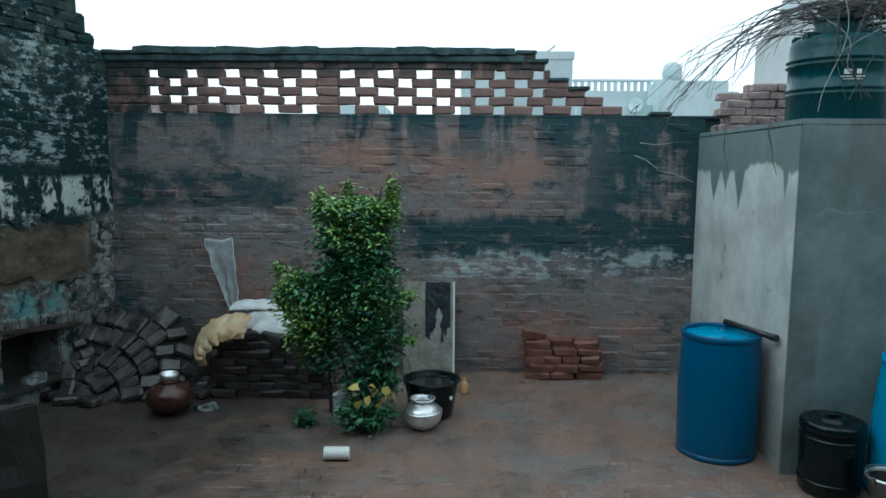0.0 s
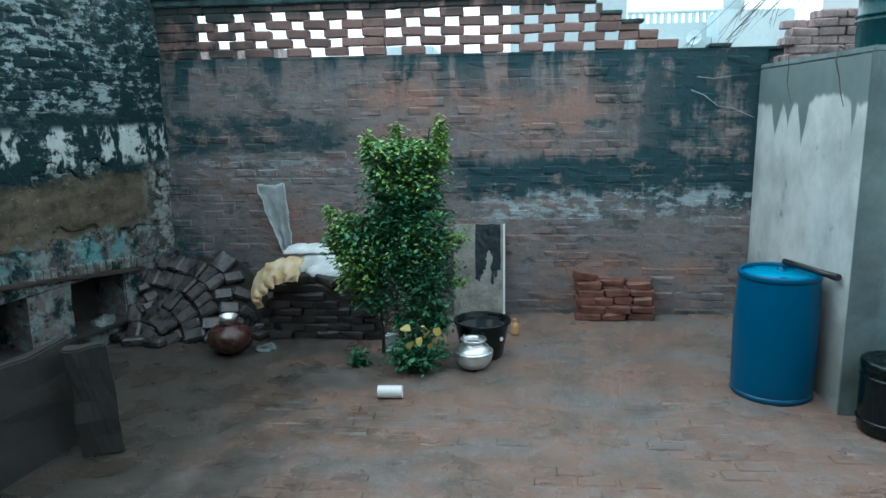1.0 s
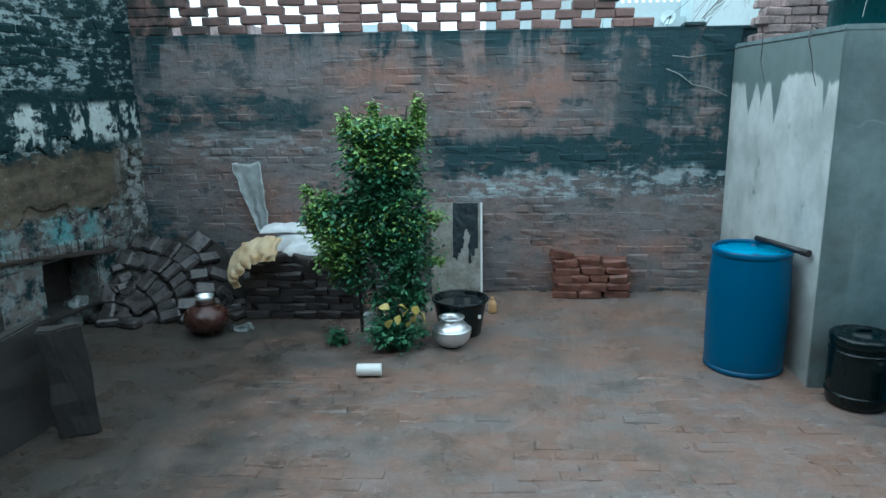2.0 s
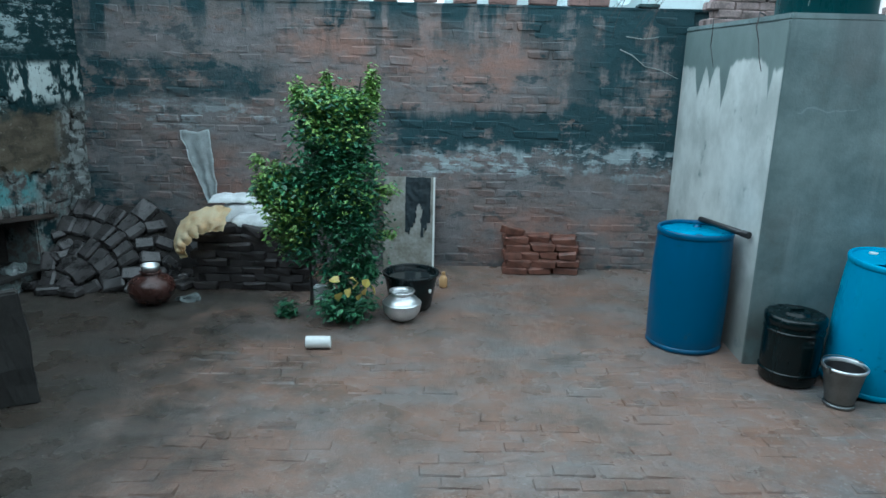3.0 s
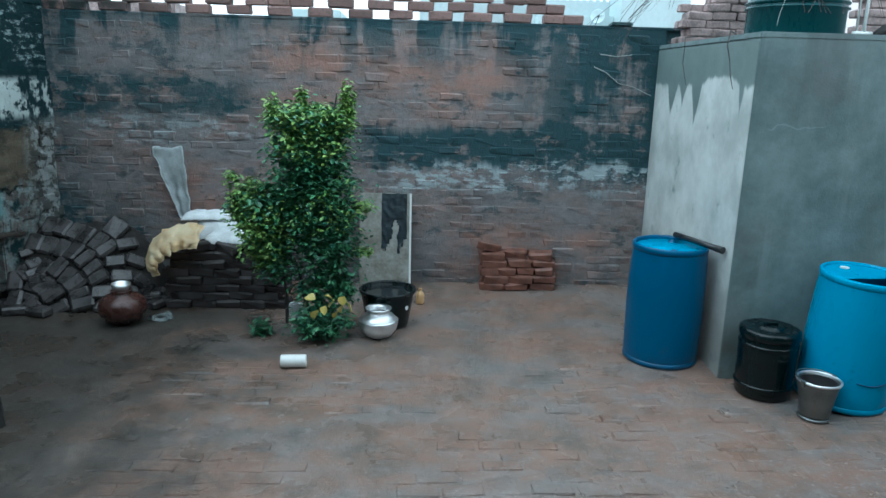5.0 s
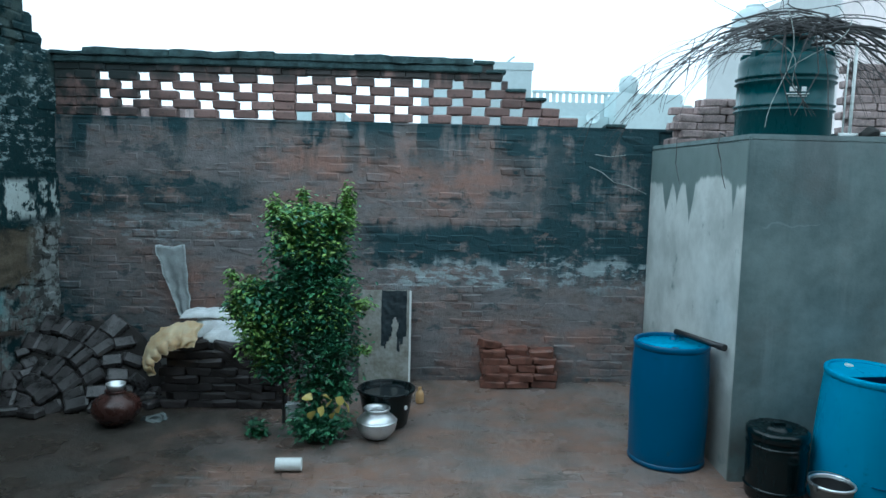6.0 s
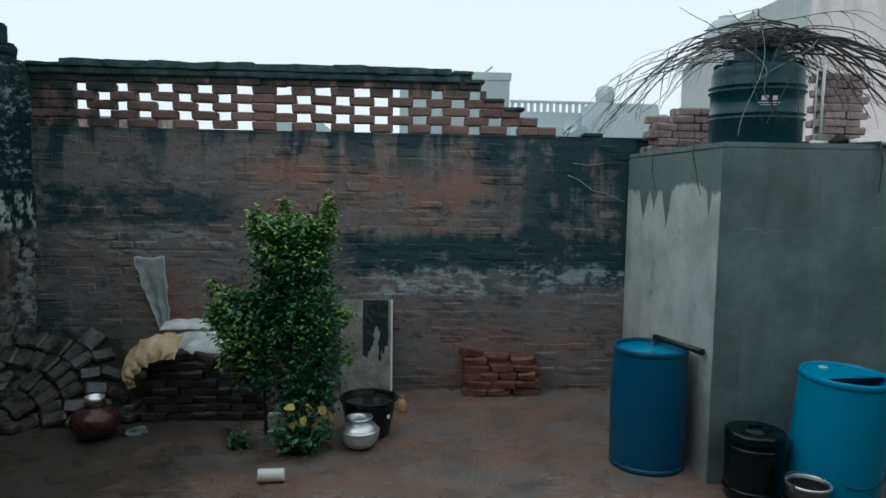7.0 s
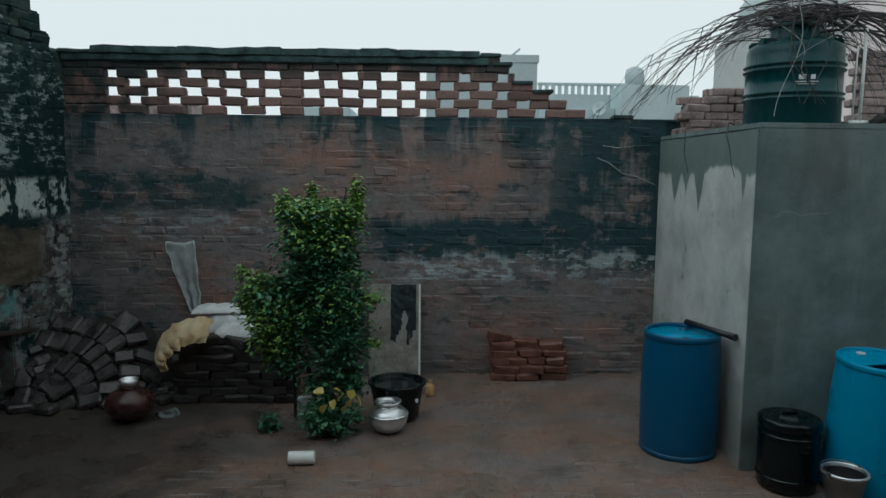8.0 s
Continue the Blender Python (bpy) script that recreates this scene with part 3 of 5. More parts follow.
plaster_sheet("mud_plaster", 0.12, 3.2, 0.98, 1.64, 0.022, 0.16, MAT["west"], 2.0, "brown mud plaster")
plaster_sheet("lime_plaster", -0.2, 3.2, 1.56, 2.08, 0.026, 0.15, MAT["west"], 5.0, "patchy white lime plaster")
plaster_sheet("smeared_mortar", -0.1, 3.2, 1.6, 3.2, 0.008, 0.02, MAT["west"], 9.0, "worn lime mortar")
plaster_sheet("paint_skin", 0.3, 3.2, 0.66, 1.06, 0.018, 0.12, MAT["west"], 13.0, "flaking turquoise paint")
lintel = box(-0.1, -2.6, 0.0, 0.05, 0.0, 0.04, 0.008)
bmesh.ops.subdivide_edges(lintel, edges=lintel.edges[:], cuts=8, use_grid_fill=True)
rough_up(rough_up(lintel, 0.014, 6), 0.006, 25)
bmesh.ops.rotate(lintel, verts=lintel.verts, matrix=Matrix.Rotation(radians(-7.0), 3, "X"))
bmesh.ops.translate(lintel, verts=lintel.verts, vec=(0, -0.5, 0.58))
part("lintel", lintel, MAT["wood"], wall_west, "dark wet wooden lintel plank")
part("niche_shelf", rough_up(box(-0.36, -1.4, 0.145, 0.07, -0.72, 0.18, 0.008), 0.006, 7), MAT["slab"], wall_west, "stone ledge")
part("niche_shelf", rough_up(box(-0.36, -2.6, 0.145, 0.06, -1.38, 0.176, 0.008), 0.006, 7, 3), MAT["slab"], wall_west, "stone ledge")

# ---- plain walls that close the yard ----
# the unseen south wall is made this tall to block part of the sky
part("wall_south", box(-6.5, -2.0, -0.1, 5.4, -1.75, 6.4, 0.01), MAT["house"], None)
part("wall_east", box(5.15, -1.75, -0.1, 5.4, 4.7, 2.6, 0.01), MAT["house"], None)
for n_ in ("wall_south", "wall_east"):
    tagged(bpy.data.objects[n_], "plain rendered house wall behind the yard", "wall", "", "structure")

# added roof slab out of view, cuts the skylight on the yard
veranda = thing("veranda", (0, 0, 0), "unseen added roof slab that holds back skylight", "veranda", "", "structure")
part("roof_slab", box(-4.2, -1.74, 3.2, 5.1, 0.95, 3.34, 0.01), MAT["house"], veranda)

# ---- the cement outhouse ----
outhouse = thing("outhouse", (2.277, 4.715, 0), "low wet cement outhouse with one pale side wall", "outhouse")


def lean(bm, dx_top, dx_back, z1, y1):
    for v in bm.verts:
        v.co.x += dx_top * v.co.z / z1 + dx_back * v.co.y / y1
    return bm


side = box(0, 0, -0.1, 0.2, 2.235, 2.4, 0.012)
bmesh.ops.subdivide_edges(side, edges=side.edges[:], cuts=10, use_grid_fill=True)
part("side_wall", lean(side, 0.0, 0.095, 2.4, 2.235), MAT["side"], outhouse, "pale limewashed cement with dark wet drips")
front = box(0.003, -0.004, -0.1, 1.34, 0.18, 2.4, 0.003)
bmesh.ops.subdivide_edges(front, edges=front.edges[:], cuts=10, use_grid_fill=True)
for v in front.verts:
    v.co.x += 0.095 * v.co.y / 2.235 if v.co.x < 0.3 else 0.0
part("front_wall", front, MAT["cement"], outhouse, "dark wet cement render")
part("front_wall", box(1.34, -0.003, 1.76, 2.2, 0.18, 2.4), MAT["cement"], outhouse)
part("front_wall", box(2.16, -0.003, -0.1, 2.87, 0.18, 1.762), MAT["cement"], outhouse)
part("front_wall", box(2.2, -0.003, 1.76, 2.87, 0.18, 2.4), MAT["cement"], outhouse)
part("roof_slab", rough_up(lean(box(-0.004, -0.008, 2.388, 2.9, 2.23, 2.435, 0.012), 0.0, 0.095, 2.4, 2.235), 0.006, 3), MAT["cement"], outhouse, "rough cement roof slab")
part("floor_slab", box(0.2, 0.15, -0.05, 2.85, 2.2, 0.12), MAT["slab"], outhouse)
door = part("door", box(1.41, 0.09, 0.12, 2.1, 0.125, 1.7, 0.004), MAT["tar"], outhouse, "dark closed door leaf")
for x in (1.64, 1.88):
    part("batten", box(x, 0.078, 0.14, x + 0.03, 0.092, 1.68, 0.003), MAT["tar"], door)
part("door_frame", box(1.345, -0.012, 0.0, 1.405, 0.1, 1.7, 0.004), MAT["board"], outhouse, "grey door frame")
part("door_frame", box(2.11, -0.012, 0.0, 2.16, 0.1, 1.7, 0.004), MAT["board"], outhouse)
part("door_head", box(1.345, -0.014, 1.7, 2.16, 0.1, 1.757, 0.004), MAT["board"], outhouse)

# ---- houses beyond the walls ----
pink_house = thing("pink_house", (4.55, 11.0, 0), "tall stained pink plaster house with a grilled window", "house")
bm = bmesh.new()
outline = ((0, 0), (0, 3.95), (0.75, 4.72), (2.0, 5.32), (2.0, 7.5), (9.5, 7.5), (9.5, 0))
for y in (0.0, 6.0):
    bm.faces.new([bm.verts.new((x + 0.5 * y, y, z)) for x, z in outline])
bm.verts.ensure_lookup_table()
k = len(outline)
for i in range(k):
    j = (i + 1) % k
    bm.faces.new((bm.verts[i], bm.verts[j], bm.verts[k + j], bm.verts[k + i]))
bmesh.ops.recalc_face_normals(bm, faces=bm.faces)
part("wall", bm, MAT["pink"], pink_house)
part("pilaster", box(1.98, -0.08, 0, 2.14, 0.02, 7.5, 0.01), MAT["pink"], pink_house)
win = part("window", box(3.55, -0.03, 3.15, 4.35, -0.004, 4.6, 0.004), MAT["glass"], pink_house, "dark window")
for z in (3.6, 4.1):
    part("bar", box(3.55, -0.05, z, 4.35, -0.028, z + 0.03), MAT["pink"], win)
for x in (3.5, 4.33):
    part("window_frame", box(x, -0.06, 3.1, x + 0.07, -0.002, 4.65, 0.006), MAT["pink"], win)

far_house = thing("far_house", (3.3, 20.0, 0), "pale blue-grey far house with a terrace railing", "house")
part("wall", box(0, 0, 0, 4.6, 5, 4.18, 0.02), MAT["far"], far_house)
part("front_block", box(2.05, -1.2, 0, 3.85, -0.005, 4.33, 0.02), MAT["haze"], far_house)
part("front_block", box(0.02, -0.6, 0, 2.04, -0.005, 3.75, 0.02), MAT["haze"], far_house)
railing = part("railing", box(0, 0.02, 4.43, 2.75, 0.16, 4.5, 0.01), MAT["haze"], far_house, "pale terrace railing")
for i in range(15):
    part("baluster", box(0.03 + i * 0.185, 0.04, 4.17, 0.12 + i * 0.185, 0.14, 4.435), MAT["haze"], railing)
grey_house = thing("grey_house", (0.4, 20.5, 0), "far grey house above the brick lattice", "house")
part("wall", box(-0.2, 0, 0, 2.95, 4, 5.17, 0.02), MAT["far"], grey_house)
part("parapet", box(1.6, -0.03, 5.1, 2.99, 0.2, 5.32, 0.01), MAT["far"], grey_house)
part("mast", tube([(2.2, 0.1, 5.3), (2.45, 0.1, 5.5)], 0.03), MAT["far"], grey_house)
low_house = thing("low_house", (-9.0, 16.0, 0), "low pale house behind the lattice", "house")
part("wall", box(0, 0, 0, 9.2, 4, 2.95, 0.02), MAT["far"], low_house)
part("stair_head", box(6.1, 0.4, 2.9, 7.4, 2.4, 3.45, 0.02), MAT["haze"], low_house)
part("stair_head", box(1.6, 0.4, 2.9, 3.8, 2.4, 3.5, 0.02), MAT["pinkbrick"], low_house)

dish = thing("satellite_dish", (4.86, 19.2, 3.7), "pale satellite dish on the far house", "satellite dish")
bm = lathe([(0.0, 0.0), (0.1, 0.016), (0.18, 0.06), (0.19, 0.068), (0.18, 0.068), (0.1, 0.024), (0, 0.012)], 24)
bmesh.ops.rotate(bm, verts=bm.verts, matrix=Euler((radians(60), radians(-62), 0)).to_matrix())
part("reflector", bm, MAT["haze"], dish, "", True)
part("arm", tube([(0, 0, 0), (0.05, -0.25, 0.05)], 0.015), MAT["far"], dish)
part("mount", tube([(0, 0.02, 0.0), (0, 0.3, -0.1)], 0.03), MAT["far"], dish)

roof_drum = thing("roof_tank", (6.2, 20.6, 4.18), "small grey round roof tank on a stand", "water tank")
part("body", lathe([(0, 0.32), (0.2, 0.32), (0.26, 0.4), (0.28, 0.6), (0.24, 0.78), (0.1, 0.86), (0, 0.86)], 20), MAT["far"], roof_drum, "", True)
for i in range(4):
    a = i * math.pi / 2 + 0.4
    part("leg", tube([(0.2 * math.cos(a), 0.2 * math.sin(a), 0), (0.18 * math.cos(a), 0.18 * math.sin(a), 0.38)], 0.025), MAT["far"], roof_drum)

# the terrace that carries the far tank
back_tank = thing("grey_tank", (5.52, 11.6, 4.12), "pale grey water tank on the neighbour's roof", "water tank")
part("body", lathe([(0, 0), (0.33, 0), (0.35, 0.1), (0.35, 0.5), (0.31, 0.64), (0.24, 0.74), (0.12, 0.79), (0, 0.79)], 28), MAT["far"], back_tank, "", True)
part("lid", lathe([(0, 0.78), (0.14, 0.78), (0.14, 0.82), (0, 0.83)], 20), MAT["far"], back_tank)


# ---- blue barrels by the outhouse ----
def barrel(name, at, r, h, material, label, turn=0.0, open_top=False, tilt=0.0):
    t = thing(name, at, label, "barrel", "plastic barrels", turn=turn)
    prof = [(0, 0.012), (r * 0.86, 0.012), (r * 0.9, 0.0), (r * 0.955, 0.012), (r * 0.975, 0.05), (r * 0.985, 0.12), (r * 1.0, h * 0.3), (r * 1.01, h * 0.5), (r * 1.0, h * 0.7), (r * 0.975, h * 0.86), (r * 0.955, h * 0.945), (r * 0.955, h * 0.965)]
    if open_top:
        prof += [(r * 0.925, h * 0.965), (r * 0.95, h * 0.7), (r * 0.96, h * 0.3), (r * 0.9, 0.05), (0, 0.04)]
    else:
        prof += [(r * 0.9, h * 0.97), (r * 0.9, h * 0.962), (0, h * 0.966)]
    part("body", rough_up(lathe(prof, 56), 0.004, 4, at[0]), material, t, "", True)
    rim = [(r * 0.9, h * 0.972), (r * 0.905, h), (r * 0.94, h * 1.006), (r * 0.975, h * 0.997), (r * 0.98, h * 0.975), (r * 0.965, h * 0.955), (r * 0.93, h * 0.95), (r * 0.9, h * 0.972)]
    part("rim", lathe(rim, 56), material, t, "rolled rim", True)
    part("foot_ring", lathe([(r * 0.93, 0.0), (r * 0.985, 0.004), (r * 0.995, 0.02), (r * 0.98, 0.04), (r * 0.93, 0.042), (r * 0.93, 0.0)], 56), material, t, "", True)
    return t


drum = barrel("barrel", (1.972, 5.1, 0), 0.284, 0.915, MAT["blue"], "blue plastic barrel with a closed lid under a black pipe", 25)
for a, r in ((-2.2, 0.17), (0.7, 0.17)):
    bung = lathe([(0, 0), (0.036, 0), (0.036, 0.012), (0.026, 0.016), (0.026, 0.024), (0, 0.024)], 20)
    bmesh.ops.translate(bung, verts=bung.verts, vec=(r * math.cos(a), r * math.sin(a), 0.881))
    part("bung", bung, MAT["blue"], drum, "screwed bung", True)
drum_lid = lathe([(0.0, 0.882), (0.237, 0.882), (0.252, 0.887), (0.252, 0.892), (0.0, 0.89)], 48)
part("lid", rough_up(drum_lid, 0.003, 7), MAT["cyan"], drum, "paler wet lid", True)

drum_b = barrel("barrel", (3.012, 4.36, 0), 0.287, 0.895, MAT["cyan"], "pale cyan plastic barrel with half of its top cut open", 0, True)
bm = bmesh.new()
n_ = 30
arc = [bm.verts.new((0.258 * math.cos(a), 0.258 * math.sin(a), 0.88)) for a in [math.pi * (-0.02 + 1.12 * i / n_) for i in range(n_ + 1)]]
bm.faces.new(arc)
bmesh.ops.solidify(bm, geom=bm.faces[:], thickness=0.006)
part("top", rough_up(bm, 0.006, 5), MAT["cyan"], drum_b, "half-cut barrel top")
part("bung", lathe([(0, 0.874), (0.03, 0.874), (0.03, 0.888), (0, 0.89)], 18), MAT["haze"], drum_b, "pale plug").location = (-0.05, 0.17, 0)
drum_b.matrix_basis = pose(2.99, 4.38, 0.01, 2.5, 1.6, 0)  # it leans a little on the uneven ground
water = lathe([(0, 0.62), (0.265, 0.62)], 40)
part("water", water, MAT["water"], drum_b, "dark rainwater")
part("crease", tube([(0.288 * math.cos(a), 0.288 * math.sin(a), 0.235 + 0.012 * math.sin(5 * a)) for a in [-1.9 + 0.05 * i for i in range(24)]], 0.006, 6), MAT["blue"], drum_b, "scuffed dent")

pipe = thing("pipe", (2.08, 5.31, 0.938), "black plastic pipe lying across the barrel", "pipe")
bm = tube([(0, 0, 0), (0.05, -0.15, 0.0), (0.1, -0.3, -0.002), (0.155, -0.47, -0.003)], 0.022, 14)
part("shaft", bm, MAT["pipe"], pipe, "", True)
part("end_cap", tube([(0.145, -0.44, -0.003), (0.165, -0.5, -0.003)], 0.026, 14), MAT["pipe"], pipe)

# ---- lidded bin and steel bucket ----
bin_ = thing("bin", (2.49, 4.475, 0), "black plastic lidded bin, wet and shiny", "bin")
part("body", lathe([(0, 0.01), (0.165, 0.01), (0.178, 0.0), (0.186, 0.02), (0.19, 0.15), (0.192, 0.3), (0.188, 0.42), (0.18, 0.44)], 44), MAT["black"], bin_, "", True)
for z in (0.07, 0.36):
    part("rib", lathe([(0.186, z), (0.197, z + 0.008), (0.197, z + 0.018), (0.186, z + 0.026)], 44), MAT["black"], bin_, "", True)
lid = part("lid", lathe([(0.196, 0.42), (0.2, 0.43), (0.198, 0.468), (0.185, 0.48), (0.15, 0.486), (0.145, 0.476), (0.09, 0.478), (0.085, 0.492), (0, 0.496)], 44), MAT["black"], bin_, "domed lid with rings", True)
part("handle", box(-0.05, -0.012, 0.49, 0.05, 0.012, 0.512, 0.006), MAT["black"], lid)

bucket = thing("bucket", (2.648, 4.095, 0), "dull galvanised steel bucket with a pale rim", "bucket", turn=20)
part("body", lathe([(0, 0.02), (0.085, 0.02), (0.09, 0.03), (0.128, 0.255), (0.133, 0.26), (0.128, 0.262), (0.12, 0.25), (0.085, 0.04), (0, 0.035)], 40), MAT["steel"], bucket, "", True)
part("rim", lathe([(0.126, 0.252), (0.136, 0.254), (0.139, 0.262), (0.135, 0.27), (0.126, 0.27), (0.123, 0.262), (0.126, 0.252)], 40), MAT["alu"], bucket, "bright rolled rim", True)
part("foot", lathe([(0.086, 0.0), (0.096, 0.0), (0.098, 0.005), (0.0955, 0.012), (0.09, 0.02), (0.086, 0.0)], 40), MAT["steel"], bucket, "worn foot ring", True)
part("handle", tube([(0.137 * math.cos(a), 0.137 * math.sin(a) * 0.99, 0.27 + 0.012 * math.sin(a)) for a in [math.pi * i / 24 for i in range(25)]], 0.004, 8), MAT["steel"], bucket, "fallen wire handle")
for x in (-0.137, 0.137):
    part("ear", box(x - 0.012, -0.014, 0.235, x + 0.012, 0.014, 0.275, 0.004), MAT["steel"], bucket)
# dark liner gives the bucket's inner shade as a colour
part("inside", lathe([(0, 0.0405), (0.083, 0.0425), (0.1175, 0.248)], 40), MAT["pipe"], bucket, "dark liner for the shaded inside", True)

# ---- tub, pots, bottle, pipe stub ----
tub = thing("tub", (-0.183, 5.79, 0), "wide black rubber tub brim-full of rainwater", "tub")
part("body", lathe([(0, 0.0), (0.165, 0.0), (0.178, 0.012), (0.205, 0.16), (0.228, 0.29), (0.226, 0.31), (0.215, 0.3), (0.19, 0.15), (0.165, 0.02), (0, 0.02)], 48), MAT["black"], tub, "", True)
part("rim", lathe([(0.22, 0.295), (0.243, 0.3), (0.247, 0.312), (0.24, 0.322), (0.222, 0.32), (0.216, 0.308), (0.22, 0.295)], 48), MAT["black"], tub, "rolled rim", True)
part("water", lathe([(0, 0.285), (0.2225, 0.285)], 40), MAT["water"], tub, "still dark disc for the shaded inside of the neck")
label_ = lathe([(0, 0), (0.02, 0), (0.02, 0.003), (0, 0.004)], 16)
bmesh.ops.rotate(label_, verts=label_.verts, matrix=Euler((radians(82), 0, radians(52))).to_matrix())
bmesh.ops.translate(label_, verts=label_.verts, vec=(0.166, -0.132, 0.19))
part("sticker", label_, MAT["white"], tub, "round white sticker")

pot = thing("water_pot", (-0.245, 5.475, 0), "round aluminium water pot with a flared neck", "pot")
part("body", lathe([(0, 0.004), (0.06, 0.0), (0.11, 0.025), (0.148, 0.075), (0.16, 0.12), (0.148, 0.165), (0.118, 0.195), (0.09, 0.208), (0.082, 0.218), (0.085, 0.232)], 48), MAT["alu"], pot, "", True)
part("shoulder_ring", lathe([(0.151, 0.142), (0.163, 0.146), (0.163, 0.152), (0.148, 0.158)], 48), MAT["alu"], pot, "", True)
part("neck_rim", lathe([(0.083, 0.226), (0.1, 0.236), (0.108, 0.246), (0.104, 0.254), (0.092, 0.25), (0.078, 0.232), (0.074, 0.2), (0.074, 0.14), (0, 0.1)], 48), MAT["alu"], pot, "flared rim", True)
# dark disc added to paint the shade inside the neck
part("water", lathe([(0, 0.212), (0.0745, 0.212)], 32), MAT["water"], pot, "dark disc for the shaded inside of the neck")

matka = thing("clay_pot", (-2.41, 5.76, 0), "round brown glazed clay water pot", "pot")
part("body", lathe([(0, 0.004), (0.07, 0.0), (0.13, 0.03), (0.18, 0.085), (0.197, 0.14), (0.182, 0.2), (0.135, 0.24), (0.085, 0.256), (0.075, 0.27), (0.09, 0.288), (0.08, 0.29), (0, 0.285)], 48), MAT["clay"], matka, "", True)
part("lid", lathe([(0, 0.29), (0.06, 0.29), (0.07, 0.31), (0.078, 0.345), (0.074, 0.345), (0.064, 0.312), (0, 0.303)], 32), MAT["alu"], matka, "shiny metal bowl as a lid", True)

bottle = thing("bottle", (0.107, 6.35, 0.0), "small amber plastic bottle", "bottle")
part("body", lathe([(0, 0.0), (0.036, 0.002), (0.04, 0.012), (0.04, 0.085), (0.03, 0.108), (0.016, 0.12), (0.015, 0.13), (0, 0.13)], 24), MAT["bottle"], bottle, "", True)
part("cap", lathe([(0, 0.126), (0.018, 0.126), (0.018, 0.15), (0, 0.152)], 20), MAT["bottle"], bottle)

stub = thing("pipe_stub", (-0.835, 4.85, 0.045), "short white plastic pipe lying on the ground", "pipe", turn=2)
bm = lathe([(0.04, -0.092), (0.046, -0.092), (0.047, -0.085), (0.047, 0.085), (0.046, 0.092), (0.04, 0.092), (0.04, -0.092)], 32)
bmesh.ops.rotate(bm, verts=bm.verts, matrix=Matrix.Rotation(radians(90), 3, "Y"))
part("tube", bm, MAT["white"], stub, "", True)
cap_ = lathe([(0, -0.08), (0.0402, -0.08), (0.0402, -0.07), (0, -0.068)], 24)
bmesh.ops.rotate(cap_, verts=cap_.verts, matrix=Matrix.Rotation(radians(90), 3, "Y"))
part("plug", cap_, MAT["white"], stub)

packet = thing("packet", (-0.99, 5.93, 0.0), "crumpled pale plastic packet among the stems", "packet", turn=12)
bm = box(-0.058, -0.02, 0.0, 0.058, 0.02, 0.135, 0.012)
bmesh.ops.subdivide_edges(bm, edges=bm.edges[:], cuts=3, use_grid_fill=True)
part("bag", rough_up(bm, 0.016, 14), MAT["cloth"], packet)

# ---- cement sheet against the wall ----
sheet = thing("cement_sheet", (-0.225, 6.74, 0.02), "grey cement sheet leaning on the wall, torn black film on it", "board")
bm = box(-0.27, 0.0, 0.0, 0.235, 0.022, 0.955, 0.004)
bmesh.ops.rotate(bm, verts=bm.verts, matrix=Matrix.Rotation(radians(-11), 3, "X"))
part("panel", bm, MAT["board"], sheet)
bm = box(0.22, -0.008, 0.0, 0.24, 0.026, 0.955, 0.003)
bmesh.ops.rotate(bm, verts=bm.verts, matrix=Matrix.Rotation(radians(-11), 3, "X"))
part("edge_strip", bm, MAT["white"], sheet, "pale worn edge")
film = bmesh.new()
cols, rws = 22, 40
for j in range(rws):
    for i in range(cols):
        u, w = (i + 0.5) / cols, (j + 0.5) / rws
        low_ = 0.56 + 0.06 * noise.noise(Vector((u * 9, 2.0, 0))) + (0.1 if 0.6 < u < 0.72 else 0.0) + (0.05 if u < 0.18 else 0.0) - (0.12 if 0.4 < u < 0.58 else 0.0) - (0.05 if u > 0.85 else 0)
        hole = ((u - 0.55) / 0.12) ** 2 + ((w - 0.36) / 0.075) ** 2 < 1 or (abs(u - 0.5) < 0.16 and 0.47 < w < 0.6 and u < 0.62)
        if w < low_ * 0.95 and not hole:
            x0, z0 = -0.055 + u * 0.25 - 0.0057, 0.95 - w * 0.95
            film.faces.new([film.verts.new((x0 + a * 0.0114, -0.006, z0 + b * 0.0238)) for a, b in ((0, -0.5), (1, -0.5), (1, 0.5), (0, 0.5))])
bmesh.ops.remove_doubles(film, verts=film.verts, dist=0.001)
bmesh.ops.solidify(film, geom=film.faces[:], thickness=0.003)
rough_up(film, 0.006, 22)
bmesh.ops.translate(film, verts=film.verts, vec=(0, -0.003, 0))
bmesh.ops.rotate(film, verts=film.verts, matrix=Matrix.Rotation(radians(-11), 3, "X"))
part("film", film, MAT["tar"], sheet, "torn black film")

# ---- hanging plastic sheet ----
hung = thing("plastic_sheet", (-2.48, 6.93, 0.68), "pale plastic sheet hanging on the brick wall", "sheet")
bm = bmesh.new()
N, M = 14, 22
grid = []
for j in range(M + 1):
    w = j / M
    z = 0.69 * (1 - w)
    x0, x1 = 0.0 + 0.005 * w + 0.25 * max(0, w - 0.16) ** 0.85, 0.285 + 0.055 * w
    grid.append([bm.verts.new((x0 + (x1 - x0) * i / N, -0.012 - 0.024 * (0.5 + 0.5 * math.sin(i * 0.95 + 2.2 * w)) * (0.3 + w), z + 0.008 * math.sin(i * 0.6) * (1 - w))) for i in range(N + 1)])
for j in range(M):
    for i in range(N):
        bm.faces.new((grid[j][i], grid[j][i + 1], grid[j + 1][i + 1], grid[j + 1][i]))
rough_up(bm, 0.02, 9)
rough_up(bm, 0.01, 24)
bmesh.ops.solidify(bm, geom=bm.faces[:], thickness=0.004)
